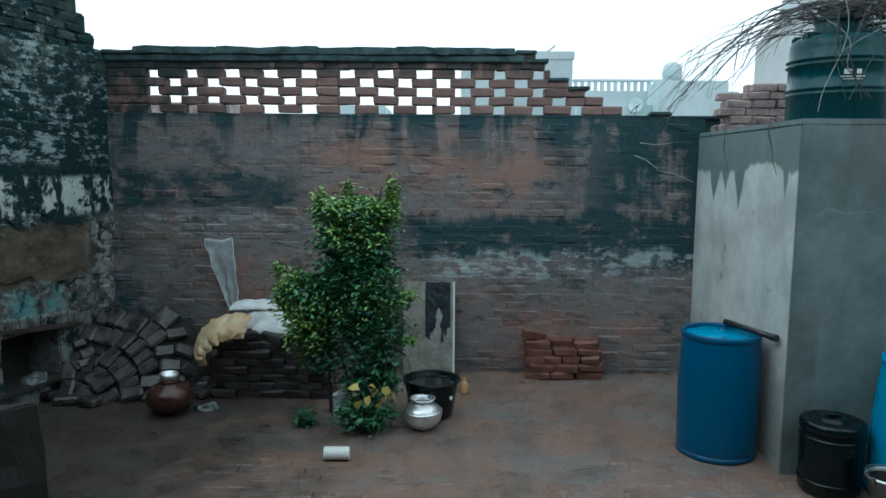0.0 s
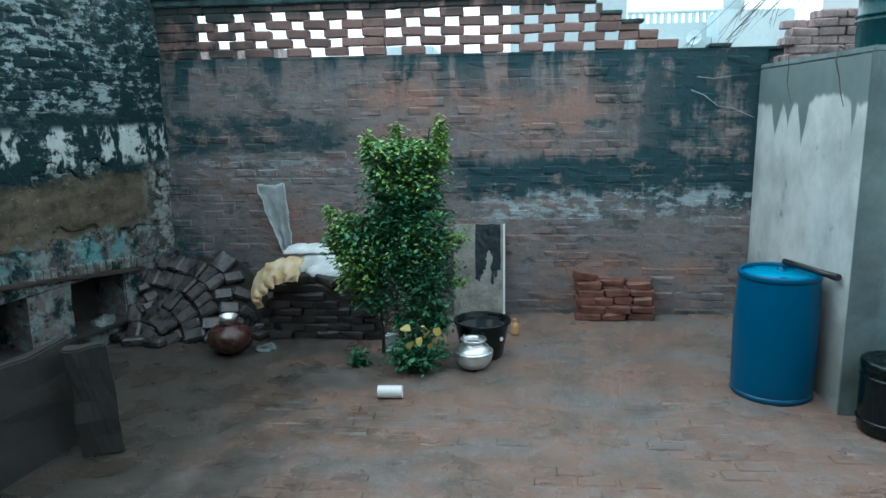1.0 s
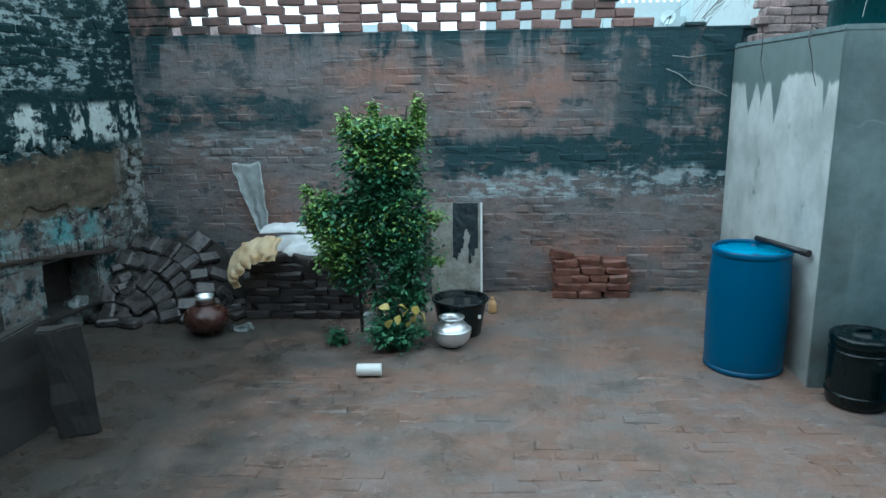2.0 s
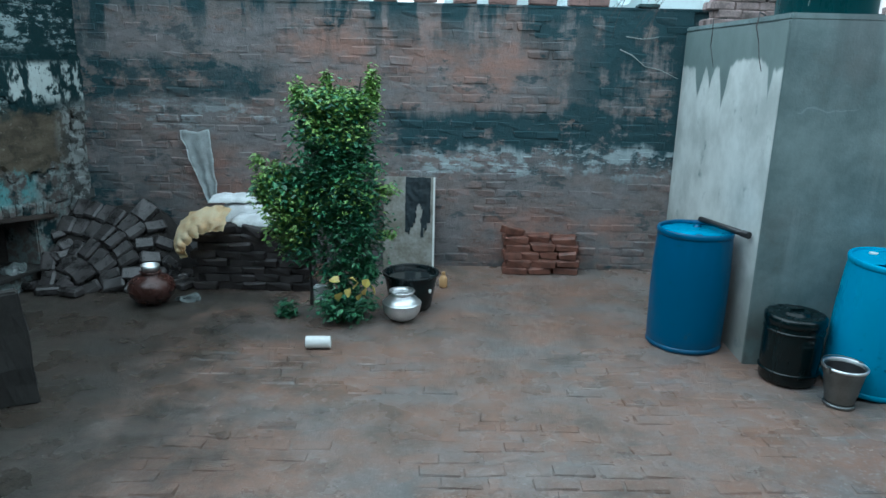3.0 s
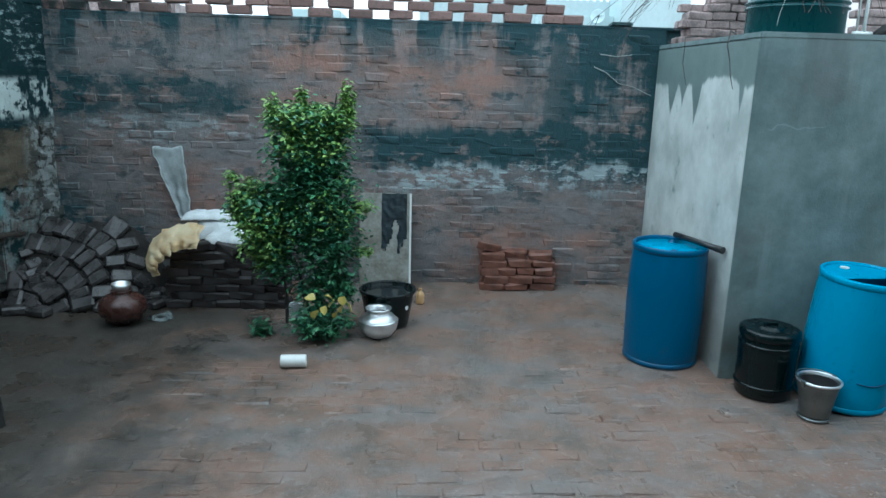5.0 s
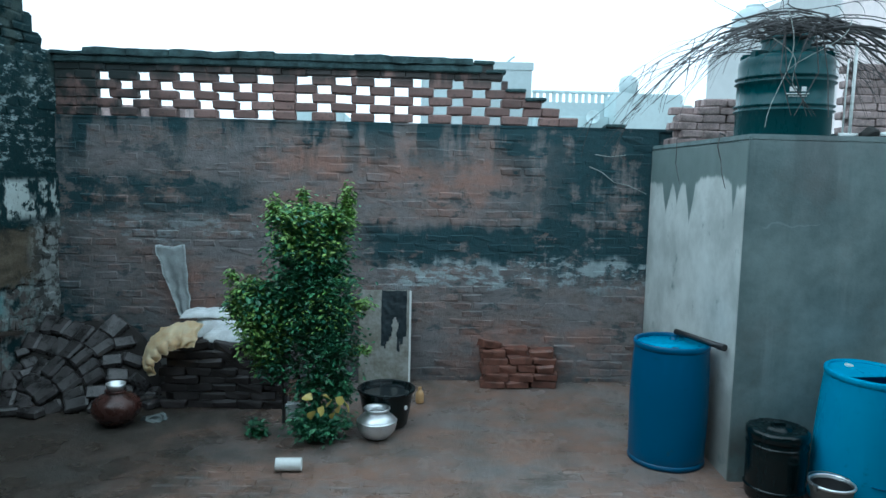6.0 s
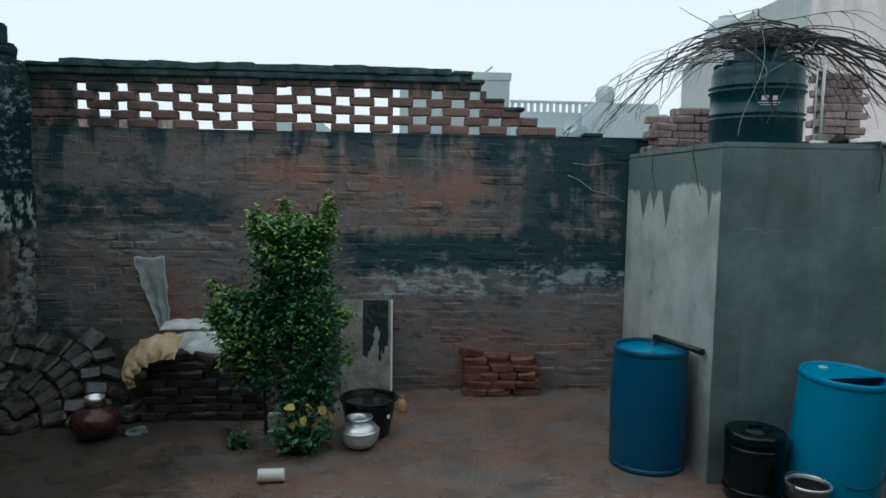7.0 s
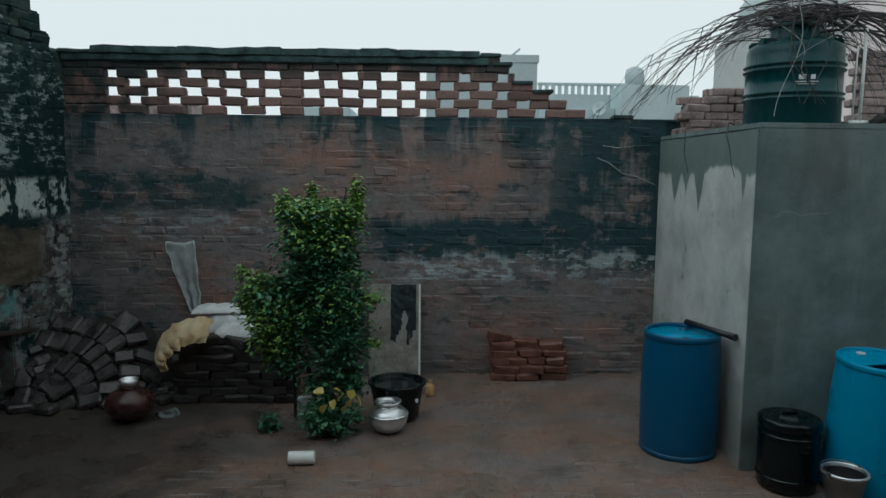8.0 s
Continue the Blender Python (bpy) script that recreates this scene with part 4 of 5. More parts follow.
part("sheet", bm, MAT["cloth"], hung, "", True)
for x in (0.03, 0.15, 0.26):
    part("nail", tube([(x, 0.03, 0.68), (x, -0.03, 0.683)], 0.004, 6), MAT["steel"], hung)

# ---- sacks on the brick platform ----
def sack(at, lx, ly, lz, turn, material, label, seed):
    t = thing("sack", at, label, "sack", "sacks on the platform", turn=turn)
    bm = bmesh.new()
    bmesh.ops.create_grid(bm, x_segments=26, y_segments=18, size=1)
    top = [(v.co.x, v.co.y) for v in bm.verts]
    for v, (x, y) in zip(bm.verts, top):
        e = max(0.0, (1 - abs(x) ** 3.2)) ** 0.5 * max(0.0, (1 - abs(y) ** 2.6)) ** 0.5
        v.co = Vector((x * lx / 2, y * ly / 2, 0.012 + lz * e))
        v.co.z += 0.022 * e * noise.noise(Vector((x * 3 + seed, y * 3, seed))) + 0.012 * e * abs(noise.noise(Vector((x * 7 + seed, y * 9, 2))))
        v.co.x += 0.02 * noise.noise(Vector((y * 3, seed, 1)))
    g = bmesh.ops.extrude_face_region(bm, geom=bm.faces[:])
    for v in [v for v in g["geom"] if isinstance(v, bmesh.types.BMVert)]:
        v.co.z = 0.004
    bmesh.ops.recalc_face_normals(bm, faces=bm.faces)
    rough_up(bm, 0.012, 13, seed)
    rough_up(bm, 0.006, 30, seed)
    part("cloth", bm, material, t, "", True)
    part("seam", tube([(lx * 0.47, ly * (k / 8 - 0.5) * 0.9, 0.02 + 0.03 * math.sin(k)) for k in range(9)], 0.007, 6), material, t)
    return t


sack((-1.7, 6.58, 0.575), 0.66, 0.34, 0.19, 4, MAT["sack"], "white woven sack lying on the platform", 1.0)
sack((-1.57, 6.34, 0.58), 0.56, 0.28, 0.085, -6, MAT["sack"], "white woven sack slumped over another", 5.0)
sack((-1.86, 6.58, 0.75), 0.52, 0.28, 0.05, 10, MAT["sack"], "thin white woven sack on the heap", 8.0)

# ---- yellowed sack hanging over the end ----
drape = thing("yellow_sack", (-2.05, 6.22, 0.03), "yellowed empty sack draped over the platform's edge", "sack")
bm = bmesh.new()
N, M = 18, 40
spine = [(0.22, 0.635), (0.1, 0.655), (-0.03, 0.635), (-0.13, 0.57), (-0.2, 0.48), (-0.23, 0.39), (-0.2, 0.3)]
grid = []
for j in range(M + 1):
    p = j / M * (len(spine) - 1)
    k = min(int(p), len(spine) - 2)
    f = p - k
    sx, sz = (spine[k][i] * (1 - f) + spine[k + 1][i] * f for i in (0, 1))
    dx, dz = spine[k + 1][0] - spine[k][0], spine[k + 1][1] - spine[k][1]
    ln = math.hypot(dx, dz)
    ox, oz = dz / ln, -dx / ln
    wide = (0.165 + 0.035 * math.sin(math.pi * j / M)) * (1 + 0.22 * noise.noise(Vector((j * 0.33, 4, 0))))
    row = []
    for i in range(N + 1):
        v = i / N - 0.5
        fold = 0.034 * abs(math.sin(j * 0.5 + 2.2 * v + noise.noise(Vector((v * 3, j * 0.15, 1))))) + 0.012 * math.sin(j * 1.1 - 4 * v)
        row.append(bm.verts.new((sx + ox * v * wide + fold * 0.4, -0.1 - 0.085 * math.cos(math.pi * v) - fold + 0.24 * v, sz + oz * v * wide)))
    grid.append(row)
for j in range(M):
    for i in range(N):
        bm.faces.new((grid[j][i], grid[j + 1][i], grid[j + 1][i + 1], grid[j][i + 1]))
rough_up(bm, 0.018, 9)
rough_up(bm, 0.008, 24)
bmesh.ops.solidify(bm, geom=bm.faces[:], thickness=0.005)
part("cloth", bm, MAT["yellow"], drape, "", True)

# ---- climber on a stake ----
bush = thing("climbing_plant", (-0.77, 5.5, 0.0), "tall dense green climber with pale young tips", "plant")
stems = [((-0.27, 0.3, 0), (-0.28, 0.22, 0.6), (-0.15, 0.1, 1.2), (-0.1, 0.0, 1.8)), ((0.05, 0.0, 0), (0.02, 0.05, 0.5), (0.08, 0.0, 1.1), (0.2, 0.02, 1.95)), ((0.12, 0.05, 0), (0.2, 0.04, 0.7), (0.18, 0.05, 1.5), (0.28, 0.02, 1.98)), ((-0.02, 0.1, 0), (-0.14, 0.1, 0.55), (-0.35, 0.05, 1.0), (-0.52, 0.0, 1.2))]
for s in stems:
    pts = []
    for a, b in zip(s, s[1:]):
        for k in range(6):
            v = Vector(a).lerp(Vector(b), k / 6)
            pts.append(v + Vector((0.02 * noise.noise(v * 5), 0.02 * noise.noise(v * 5 + Vector((9, 0, 0))), 0)))
    part("stem", tube(pts + [Vector(s[-1])], 0.016, 7, None, 0.35), MAT["twig"], bush)

# clumps: along, across, height, half-width, half-height, share of leaves
CLUMPS = [(0.0, 0.0, 1.7, 0.3, 0.18, 0.8), (0.0, 0.0, 1.48, 0.33, 0.2, 0.95), (0.03, 0.0, 1.25, 0.34, 0.2, 0.95), (0.06, 0.0, 1.02, 0.31, 0.2, 0.8), (0.1, 0.0, 0.8, 0.28, 0.18, 0.6), (-0.34, 0.03, 1.08, 0.27, 0.2, 0.75), (-0.3, 0.02, 0.84, 0.23, 0.18, 0.48),
          (-0.27, 0.02, 0.6, 0.18, 0.16, 0.2), (0.12, 0.02, 0.58, 0.22, 0.17, 0.34), (0.02, 0.0, 0.38, 0.18, 0.13, 0.2), (0.06, -0.06, 0.14, 0.25, 0.13, 0.5), (-0.43, 0.0, 0.06, 0.09, 0.09, 0.06), (0.22, 0.0, 0.4, 0.12, 0.14, 0.16), (-0.55, 0.0, 1.08, 0.12, 0.14, 0.1)]
TIPS = [(-0.28, 0.0, 1.8, 0.07, 0.15, 0.1), (-0.05, -0.03, 1.76, 0.28, 0.12, 0.5), (0.28, 0.0, 1.86, 0.06, 0.18, 0.14), (0.12, -0.03, 1.74, 0.24, 0.12, 0.4), (-0.06, 0.0, 1.92, 0.03, 0.08, 0.04), (-0.48, 0.0, 1.08, 0.2, 0.22, 0.5), (-0.36, -0.08, 0.9, 0.24, 0.24, 0.3), (0.0, -0.1, 1.58, 0.32, 0.16, 0.3), (0.38, 0.02, 1.08, 0.12, 0.05, 0.05), (0.38, 0.05, 0.7, 0.12, 0.04, 0.05), (-0.42, 0.0, 0.68, 0.14, 0.16, 0.1), (-0.62, 0.0, 1.3, 0.05, 0.06, 0.03), (0.1, -0.1, 1.1, 0.34, 0.3, 0.12)]


def leaf(verts, faces, c, size, rnd, down=0.55, wide=1.0):
    """One pointed leaf, folded along its midrib."""
    a = rnd.uniform(0, 2 * math.pi)
    d = Vector((math.cos(a), math.sin(a), rnd.uniform(-1.5, 0.25) * down)).normalized()
    s = d.cross(Vector((rnd.uniform(-0.5, 0.5), rnd.uniform(-0.5, 0.5), 1))).normalized()
    up = s.cross(d)
    b = len(verts)
    w = size * rnd.uniform(0.19, 0.31) * wide
    for p in (c, c + d * size * 0.35 + s * w + up * w * 0.45, c + d * size * 0.75 + s * w * 0.7 + up * w * 0.3, c + d * size, c + d * size * 0.75 - s * w * 0.7 + up * w * 0.3, c + d * size * 0.35 - s * w + up * w * 0.45, c + d * size * 0.5):
        verts.append(tuple(p))
    faces += [(b, b + 1, b + 6), (b + 1, b + 2, b + 6), (b + 2, b + 3, b + 6), (b + 3, b + 4, b + 6), (b + 4, b + 5, b + 6), (b + 5, b, b + 6)]


def foliage(name, clumps, count, size, material, parent, seed, label=""):
    rnd = random.Random(seed)
    verts, faces = [], []
    for cx, cy, cz, rx, rz, share in clumps:
        for _ in range(int(count * share)):
            a, e, q = rnd.uniform(0, 2 * math.pi), math.asin(rnd.uniform(-1, 1)), rnd.random() ** 0.42
            p = Vector((math.cos(a) * math.cos(e), math.sin(a) * math.cos(e) * 0.85, math.sin(e)))
            k = 1 + 0.42 * noise.noise(Vector((cx * 3, cz * 3, 0)) + p * 3.4)
            leaf(verts, faces, Vector((cx + p.x * rx * q * k, cy + p.y * rx * q * k, max(0.02, cz + p.z * rz * q * k))), size * rnd.uniform(0.7, 1.35), rnd)
    me = bpy.data.meshes.new(name)
    me.from_pydata(verts, [], faces)
    me.materials.append(material)
    ob = new(name, me)
    ob.parent = parent
    if label:
        ob["label"] = label
    return ob


foliage("crown", CLUMPS, 2100, 0.052, MAT["leaf"], bush, 5, "dark green wet leaves")
foliage("loose_foliage", [(x, y, z, rx * 1.28 + 0.03, rz * 1.25 + 0.02, s) for x, y, z, rx, rz, s in CLUMPS], 300, 0.04, MAT["leaf"], bush, 15)
foliage("young_growth", TIPS, 3400, 0.04, MAT["young"], bush, 6, "pale yellow-green young leaves")
for k, (x, y, z, s) in enumerate([(0.05, -0.27, 0.35, 0.085), (0.06, -0.28, 0.27, 0.085), (0.13, -0.27, 0.31, 0.075), (0.12, -0.26, 0.39, 0.07), (0.2, -0.27, 0.35, 0.085), (0.25, -0.26, 0.3, 0.09), (0.29, -0.25, 0.33, 0.085), (0.22, -0.26, 0.26, 0.08), (0.27, -0.24, 0.38, 0.07)]):
    verts, faces = [], []
    rr = random.Random(k + 40)
    leaf(verts, faces, Vector((x, y, z + s * 0.5)), s * 1.1, rr, 2.2, 1.75)
    me = bpy.data.meshes.new("yellow_leaf")
    me.from_pydata(verts, [], faces)
    me.materials.append(MAT["gold"])
    ob = new("yellow_leaf", me)
    ob.parent = bush
    ob["label"] = "round yellow leaf"

# ---- water tank and clutter on the outhouse roof ----
ROOF = 2.437
tank = thing("water_tank", (2.965, 5.62, ROOF), "dark green-black ribbed plastic water tank", "water tank")
prof = [(0, 0.0), (0.345, 0.0), (0.355, 0.012)]
for z in (0.25, 0.47):
    for z0 in (z - 0.026, z + 0.014):
        prof += [(0.354, z0 - 0.006), (0.372, z0), (0.374, z0 + 0.008), (0.354, z0 + 0.02)]
prof += [(0.354, 0.58), (0.352, 0.61), (0.34, 0.64), (0.3, 0.662), (0.22, 0.68), (0.2, 0.7), (0.19, 0.77), (0.175, 0.79), (0, 0.79)]
part("body", lathe(prof, 64), MAT["tank"], tank, "", True)
part("lid", lathe([(0.19, 0.775), (0.2, 0.785), (0.198, 0.81), (0.17, 0.825), (0, 0.835)], 40), MAT["tank"], tank, "screw lid", True)
for k in range(8):
    a = k * math.pi / 4 + 0.3
    bm = box(0.2, -0.04, 0.62, 0.338, 0.04, 0.695, 0.014)
    bmesh.ops.rotate(bm, verts=bm.verts, matrix=Matrix.Rotation(a, 3, "Z"))
    part("shoulder_rib", bm, MAT["tank"], tank)


def on_tank(u, z, w, h):
    """A small raised mark on the tank's side, u along the round."""
    a = -math.pi / 2 - 0.48 + u
    bm = box(-w / 2, -0.004, -h / 2, w / 2, 0.004, h / 2, 0.0015)
    bmesh.ops.rotate(bm, verts=bm.verts, matrix=Matrix.Rotation(a + math.pi / 2, 3, "Z"))
    bmesh.ops.translate(bm, verts=bm.verts, vec=(0.357 * math.cos(a), 0.357 * math.sin(a), z))
    return bm


part("emblem", on_tank(0.17, 0.375, 0.05, 0.036), MAT["white"], tank, "pale square emblem")
part("emblem", on_tank(0.38, 0.375, 0.034, 0.034), MAT["white"], tank, "pale round emblem")
part("printed_bar", on_tank(0.26, 0.34, 0.16, 0.008), MAT["white"], tank)
part("printed_bar", on_tank(0.26, 0.322, 0.13, 0.006), MAT["white"], tank)

riser = thing("water_pipe", (3.27, 5.24, ROOF), "white plastic water pipe along the roof edge", "pipe")
part("riser", tube([(0.02, 0, 0.04), (0.022, 0, 0.4), (0.024, 0, 0.72), (0.0, 0.1, 0.74)], 0.012, 10), MAT["white"], riser, "", True)
part("riser", tube([(-0.035, 0, 0.05), (-0.032, 0, 0.5), (-0.03, 0.0, 0.6)], 0.006, 10), MAT["white"], riser, "", True)
part("run", tube([(-0.06, 0, 0.04), (0.08, 0, 0.04)], 0.016, 10), MAT["white"], riser, "", True)
part("run", tube([(0.2, -0.1, 0.045), (0.6, -0.11, 0.05), (1.2, -0.12, 0.04), (1.8, -0.12, 0.045)], 0.017, 10), MAT["white"], riser, "", True)
part("coupling", tube([(0.24, -0.1, 0.045), (0.3, -0.1, 0.046)], 0.026, 12), MAT["white"], riser)
part("coupling", tube([(0.62, -0.11, 0.05), (0.67, -0.11, 0.05)], 0.024, 12), MAT["white"], riser)
valve = thing("stone", (3.42, 5.22, ROOF - 0.004), "dark rough stone on the roof edge", "stone")
bm = bmesh.new()
bmesh.ops.create_icosphere(bm, subdivisions=3, radius=0.055)
for v in bm.verts:
    v.co = Vector((v.co.x * 1.3, v.co.y, max(-0.04, v.co.z) + 0.04))
part("block", rough_up(bm, 0.03, 14), MAT["slab"], valve)


def brick_pillar(at, nx, rows, lean_, label, mats, seed):
    t = thing("brick_pillar", at, label, "brick pillar", "brick pillars on the roof")
    rnd = random.Random(seed)
    meshes = brick_set(mats, 0.215, 0.105, 0.068, 5, 0.006)
    for r in range(rows):
        z = 0.036 + r * 0.074
        for c in range(nx):
            for d in range(2):
                if r >= rows - 2 and rnd.random() < 0.35 and c != 1:
                    continue
                off = 0.06 if r % 2 else 0.0
                piece("brick", meshes[rnd.randrange(5)], pose((c - nx / 2 + 0.5) * 0.222 + off + rnd.uniform(-0.012, 0.012) + lean_ * z, d * 0.115 + rnd.uniform(-0.008, 0.008), z, rnd.uniform(-1.5, 1.5), rnd.uniform(-2, 2), rnd.uniform(-4, 4)), t)
    return t


brick_pillar((2.79, 6.68, ROOF - 0.004), 3, 6, 0.0, "rough low stack of pale red bricks", MAT["pinkbrick"], 3)
brick_pillar((4.36, 6.7, ROOF - 0.004), 2, 11, 0.02, "tall rough stack of pale red bricks", MAT["pinkbrick"], 8)

# ---- heap of dry branches over the tank ----
heap = thing("branch_heap", (2.95, 5.62, ROOF + 0.78), "heap of dry bare branches drooping over the tank", "branches")
rnd = random.Random(21)
fine_twigs = bmesh.new()
for k in range(64):
    side_ = -1 if k % 2 == 0 else 1
    reach = rnd.uniform(0.7, 1.55) if side_ < 0 else rnd.uniform(0.7, 1.65)
    droop = rnd.uniform(0.5, 1.25) if side_ < 0 else rnd.uniform(0.2, 1.3)
    start = Vector((-side_ * rnd.uniform(-0.1, 0.5), rnd.uniform(-0.34, 0.34), rnd.uniform(-0.06, 0.17)))
    a, bend, kink = rnd.uniform(-0.7, 0.5), rnd.uniform(-0.16, 0.16), rnd.uniform(-0.035, 0.035)
    pts = []
    for i in range(13):
        u = i / 12
        x = start.x + side_ * reach * u
        out = max(0.0, side_ * x - 0.15)
        z = start.z + 0.06 * math.sin(min(1, u * 2) * math.pi / 2) - droop * 0.5 * out ** 1.7 - 0.05 * out + kink * math.sin(u * 6 + k)
        q = Vector((x, start.y + a * u + bend * math.sin(u * 5), z))
        q += noise.noise_vector(q * 2.2 + Vector((k * 3.7, 0, 0))) * 0.065
        q.z = max(q.z, -0.74) if q.x > -0.75 else q.z
        pts.append(q)
    if k < 22:
        part("branch", tube(pts, rnd.uniform(0.006, 0.0105) if side_ < 0 else rnd.uniform(0.007, 0.014), 6, None, 0.3), MAT["twig"], heap)
    else:
        tube(pts, rnd.uniform(0.003, 0.0065), 5, fine_twigs, 0.3)
    for _ in range(4):
        i = rnd.randrange(3, 12)
        p0 = pts[i]
        d = (pts[i] - pts[i - 1]).normalized() + Vector((rnd.uniform(-0.5, 0.5), rnd.uniform(-0.5, 0.5), rnd.uniform(-0.9, 0.3)))
        ln = rnd.uniform(0.1, 0.3)
        tube([p0, p0 + d * ln * 0.4, p0 + d * ln * 0.75 + Vector((0, 0, -0.03)), p0 + d * ln + Vector((0, 0, -0.09))], rnd.uniform(0.002, 0.0042), 4, fine_twigs, 0.35)
# stout limbs that arch over the roof and hang down
for reach, fall, y0, y1, thick in ((1.42, 0.72, -0.1, -0.55, 0.017), (1.3, 0.62, 0.0, -0.4, 0.015), (1.08, 0.74, -0.2, -0.6, 0.014), (1.02, 0.7, 0.05, -0.5, 0.017), (0.86, 0.55, -0.2, -0.45, 0.012), (1.55, 0.5, 0.1, -0.3, 0.013), (0.75, 0.66, -0.25, -0.5, 0.01), (1.75, 0.3, 0.1, -0.2, 0.014), (-1.5, 0.78, 0.0, -0.3, 0.011), (-1.3, 0.66, -0.1, -0.4, 0.01)):
    pts = []
    for i in range(15):
        u = i / 14
        q = Vector((-0.12 * math.copysign(1, reach) + reach * u, y0 + (y1 - y0) * u, 0.1 + 0.05 * math.sin(u * 3) - fall * u ** 2.3))
        pts.append(q + noise.noise_vector(q * 2.6 + Vector((reach * 9, 0, 0))) * 0.05)
    part("branch", tube(pts, thick, 7, None, 0.35), MAT["twig"], heap)
# thin shoots that stand up out of the heap
for x, y, dx, dz in ((-0.25, 0.0, -0.42, 0.24), (-0.1, -0.1, -0.2, 0.2), (0.05, 0.0, 0.26, 0.12)):
    tube([(x, y, 0.1), (x + dx * 0.4, y, 0.1 + dz * 0.5), (x + dx * 0.7, y, 0.1 + dz * 0.72), (x + dx, y, 0.1 + dz)], 0.004, 5, fine_twigs, 0.4)
# pale bent vines in front of the tank
for x0, x1, top, low_ in ((-0.2, -0.26, 0.16, -0.7), (0.28, -0.12, 0.1, -0.28), (-0.3, -0.05, -0.05, -0.42)):
    pts = [Vector((x0 + (x1 - x0) * u + 0.06 * math.sin(u * 5), -0.39 - 0.04 * math.sin(u * math.pi), top + (low_ - top) * u)) for u in [i / 10 for i in range(11)]]
    part("vine", tube(pts, 0.0045, 6, None, 0.6), MAT["lichen"], heap, "pale dry vine")
for k in range(6):
    x, y = rnd.uniform(-0.45, 0.35), -0.4 - rnd.uniform(0.02, 0.06)
    tube([(x, y + 0.3, 0.12), (x + 0.05, y, 0.02), (x + rnd.uniform(-0.1, 0.1), y - 0.06, -0.3), (x + rnd.uniform(-0.3, 0.3), y - 0.08, -0.62)], 0.006, 5, fine_twigs, 0.5)
tagged(part("twig_tangle", fine_twigs, MAT["twig"], heap, "thin bare twigs"), kind="stuff")

hang = thing("dry_twig", (2.27, 5.0, 2.42), "dry twigs hanging over the roof edge", "twig")
part("twig", tube([(0.1, 0.3, 0.03), (-0.03, 0.1, 0.04), (-0.06, 0.06, -0.06), (-0.04, 0.04, -0.16), (-0.055, -0.03, -0.26), (-0.03, -0.04, -0.36)], 0.006, 6, None, 0.4), MAT["twig"], hang)
part("twig", tube([(0.1, 1.0, 0.05), (-0.01, 1.0, 0.04), (-0.03, 0.94, -0.08), (-0.02, 0.97, -0.17), (-0.03, 0.88, -0.27), (-0.02, 0.86, -0.34)], 0.005, 6, None, 0.4), MAT["twig"], hang)
part("twig", tube([(1.1, 0.1, 0.03), (1.12, -0.31, 0.03), (1.13, -0.33, -0.1), (1.12, -0.33, -0.32)], 0.011, 6, None, 0.4), MAT["twig"], hang)
part("twig", tube([(1.1, -0.3, 0.02), (1.3, -0.325, -0.03), (1.6, -0.32, -0.07), (2.0, -0.32, -0.05)], 0.008, 6, None, 0.6), MAT["twig"], hang)
creeper = thing("dry_creeper", (1.75, 6.94, 2.2), "thin dry creeper twigs on the brick wall", "twig")
part("twig", tube([(0.0, 0, 0.02), (0.12, -0.01, -0.03), (0.25, -0.01, -0.13), (0.4, -0.01, -0.16), (0.58, -0.02, -0.24)], 0.006, 6, None, 0.5), MAT["lichen"], creeper)
part("twig", tube([(0.05, 0, 0.14), (0.2, -0.01, 0.12), (0.36, -0.01, 0.14)], 0.005, 6, None, 0.5), MAT["lichen"], creeper)

# ---- stone slabs at the west side ----
slab_a = thing("stone_slab", (-2.76, 4.08, -0.02), "dark upright stone slab edging a trough", "stone slab", "upright slabs", turn=-9)
bm = box(-0.09, -2.2, 0, 0.0, 0.0, 0.72, 0.012)
bmesh.ops.subdivide_edges(bm, edges=bm.edges[:], cuts=6, use_grid_fill=True)
part("slab", rough_up(rough_up(bm, 0.02, 3), 0.012, 11), MAT["slab"], slab_a)
slab_b = thing("stone_slab", (-2.62, 3.9, -0.02), "dark narrow upright stone slab leaning at the trough", "stone slab", "upright slabs", turn=28)
bm = box(-0.02, -0.06, 0, 0.22, 0.02, 0.72, 0.012)
for v in bm.verts:
    v.co.y += 0.06 * v.co.z
    v.co.x -= 0.06 * v.co.z
bmesh.ops.subdivide_edges(bm, edges=bm.edges[:], cuts=5, use_grid_fill=True)
part("slab", rough_up(rough_up(bm, 0.02, 5, 6), 0.012, 13), MAT["slab"], slab_b)
scrap = thing("scrap_bag", (-2.13, 5.86, 0.0), "crumpled grey plastic scrap beside the clay pot", "scrap")
bm = bmesh.new()
bmesh.ops.create_icosphere(bm, subdivisions=3, radius=0.07)
for v in bm.verts:
    v.co = Vector((v.co.x * 1.4, v.co.y, max(-0.004, v.co.z * 0.6)))
part("sheet", rough_up(bm, 0.04, 22), MAT["scrap"], scrap)
rag = thing("rag_bundle", (-3.72, 6.0, 0.18), "grey crumpled rag lying in the niche", "rag")
bm = bmesh.new()
bmesh.ops.create_icosphere(bm, subdivisions=3, radius=0.09)
for v in bm.verts:
    v.co = Vector((v.co.x, v.co.y * 1.3, max(0.0, v.co.z * 0.7)))
part("cloth", rough_up(bm, 0.05, 18), MAT["scrap"], rag)


# ---- brick stack, platform and fallen mound ----
def brick_thing(name, at, label, category, turn=0.0):
    return thing(name, at, label, category, turn=turn)


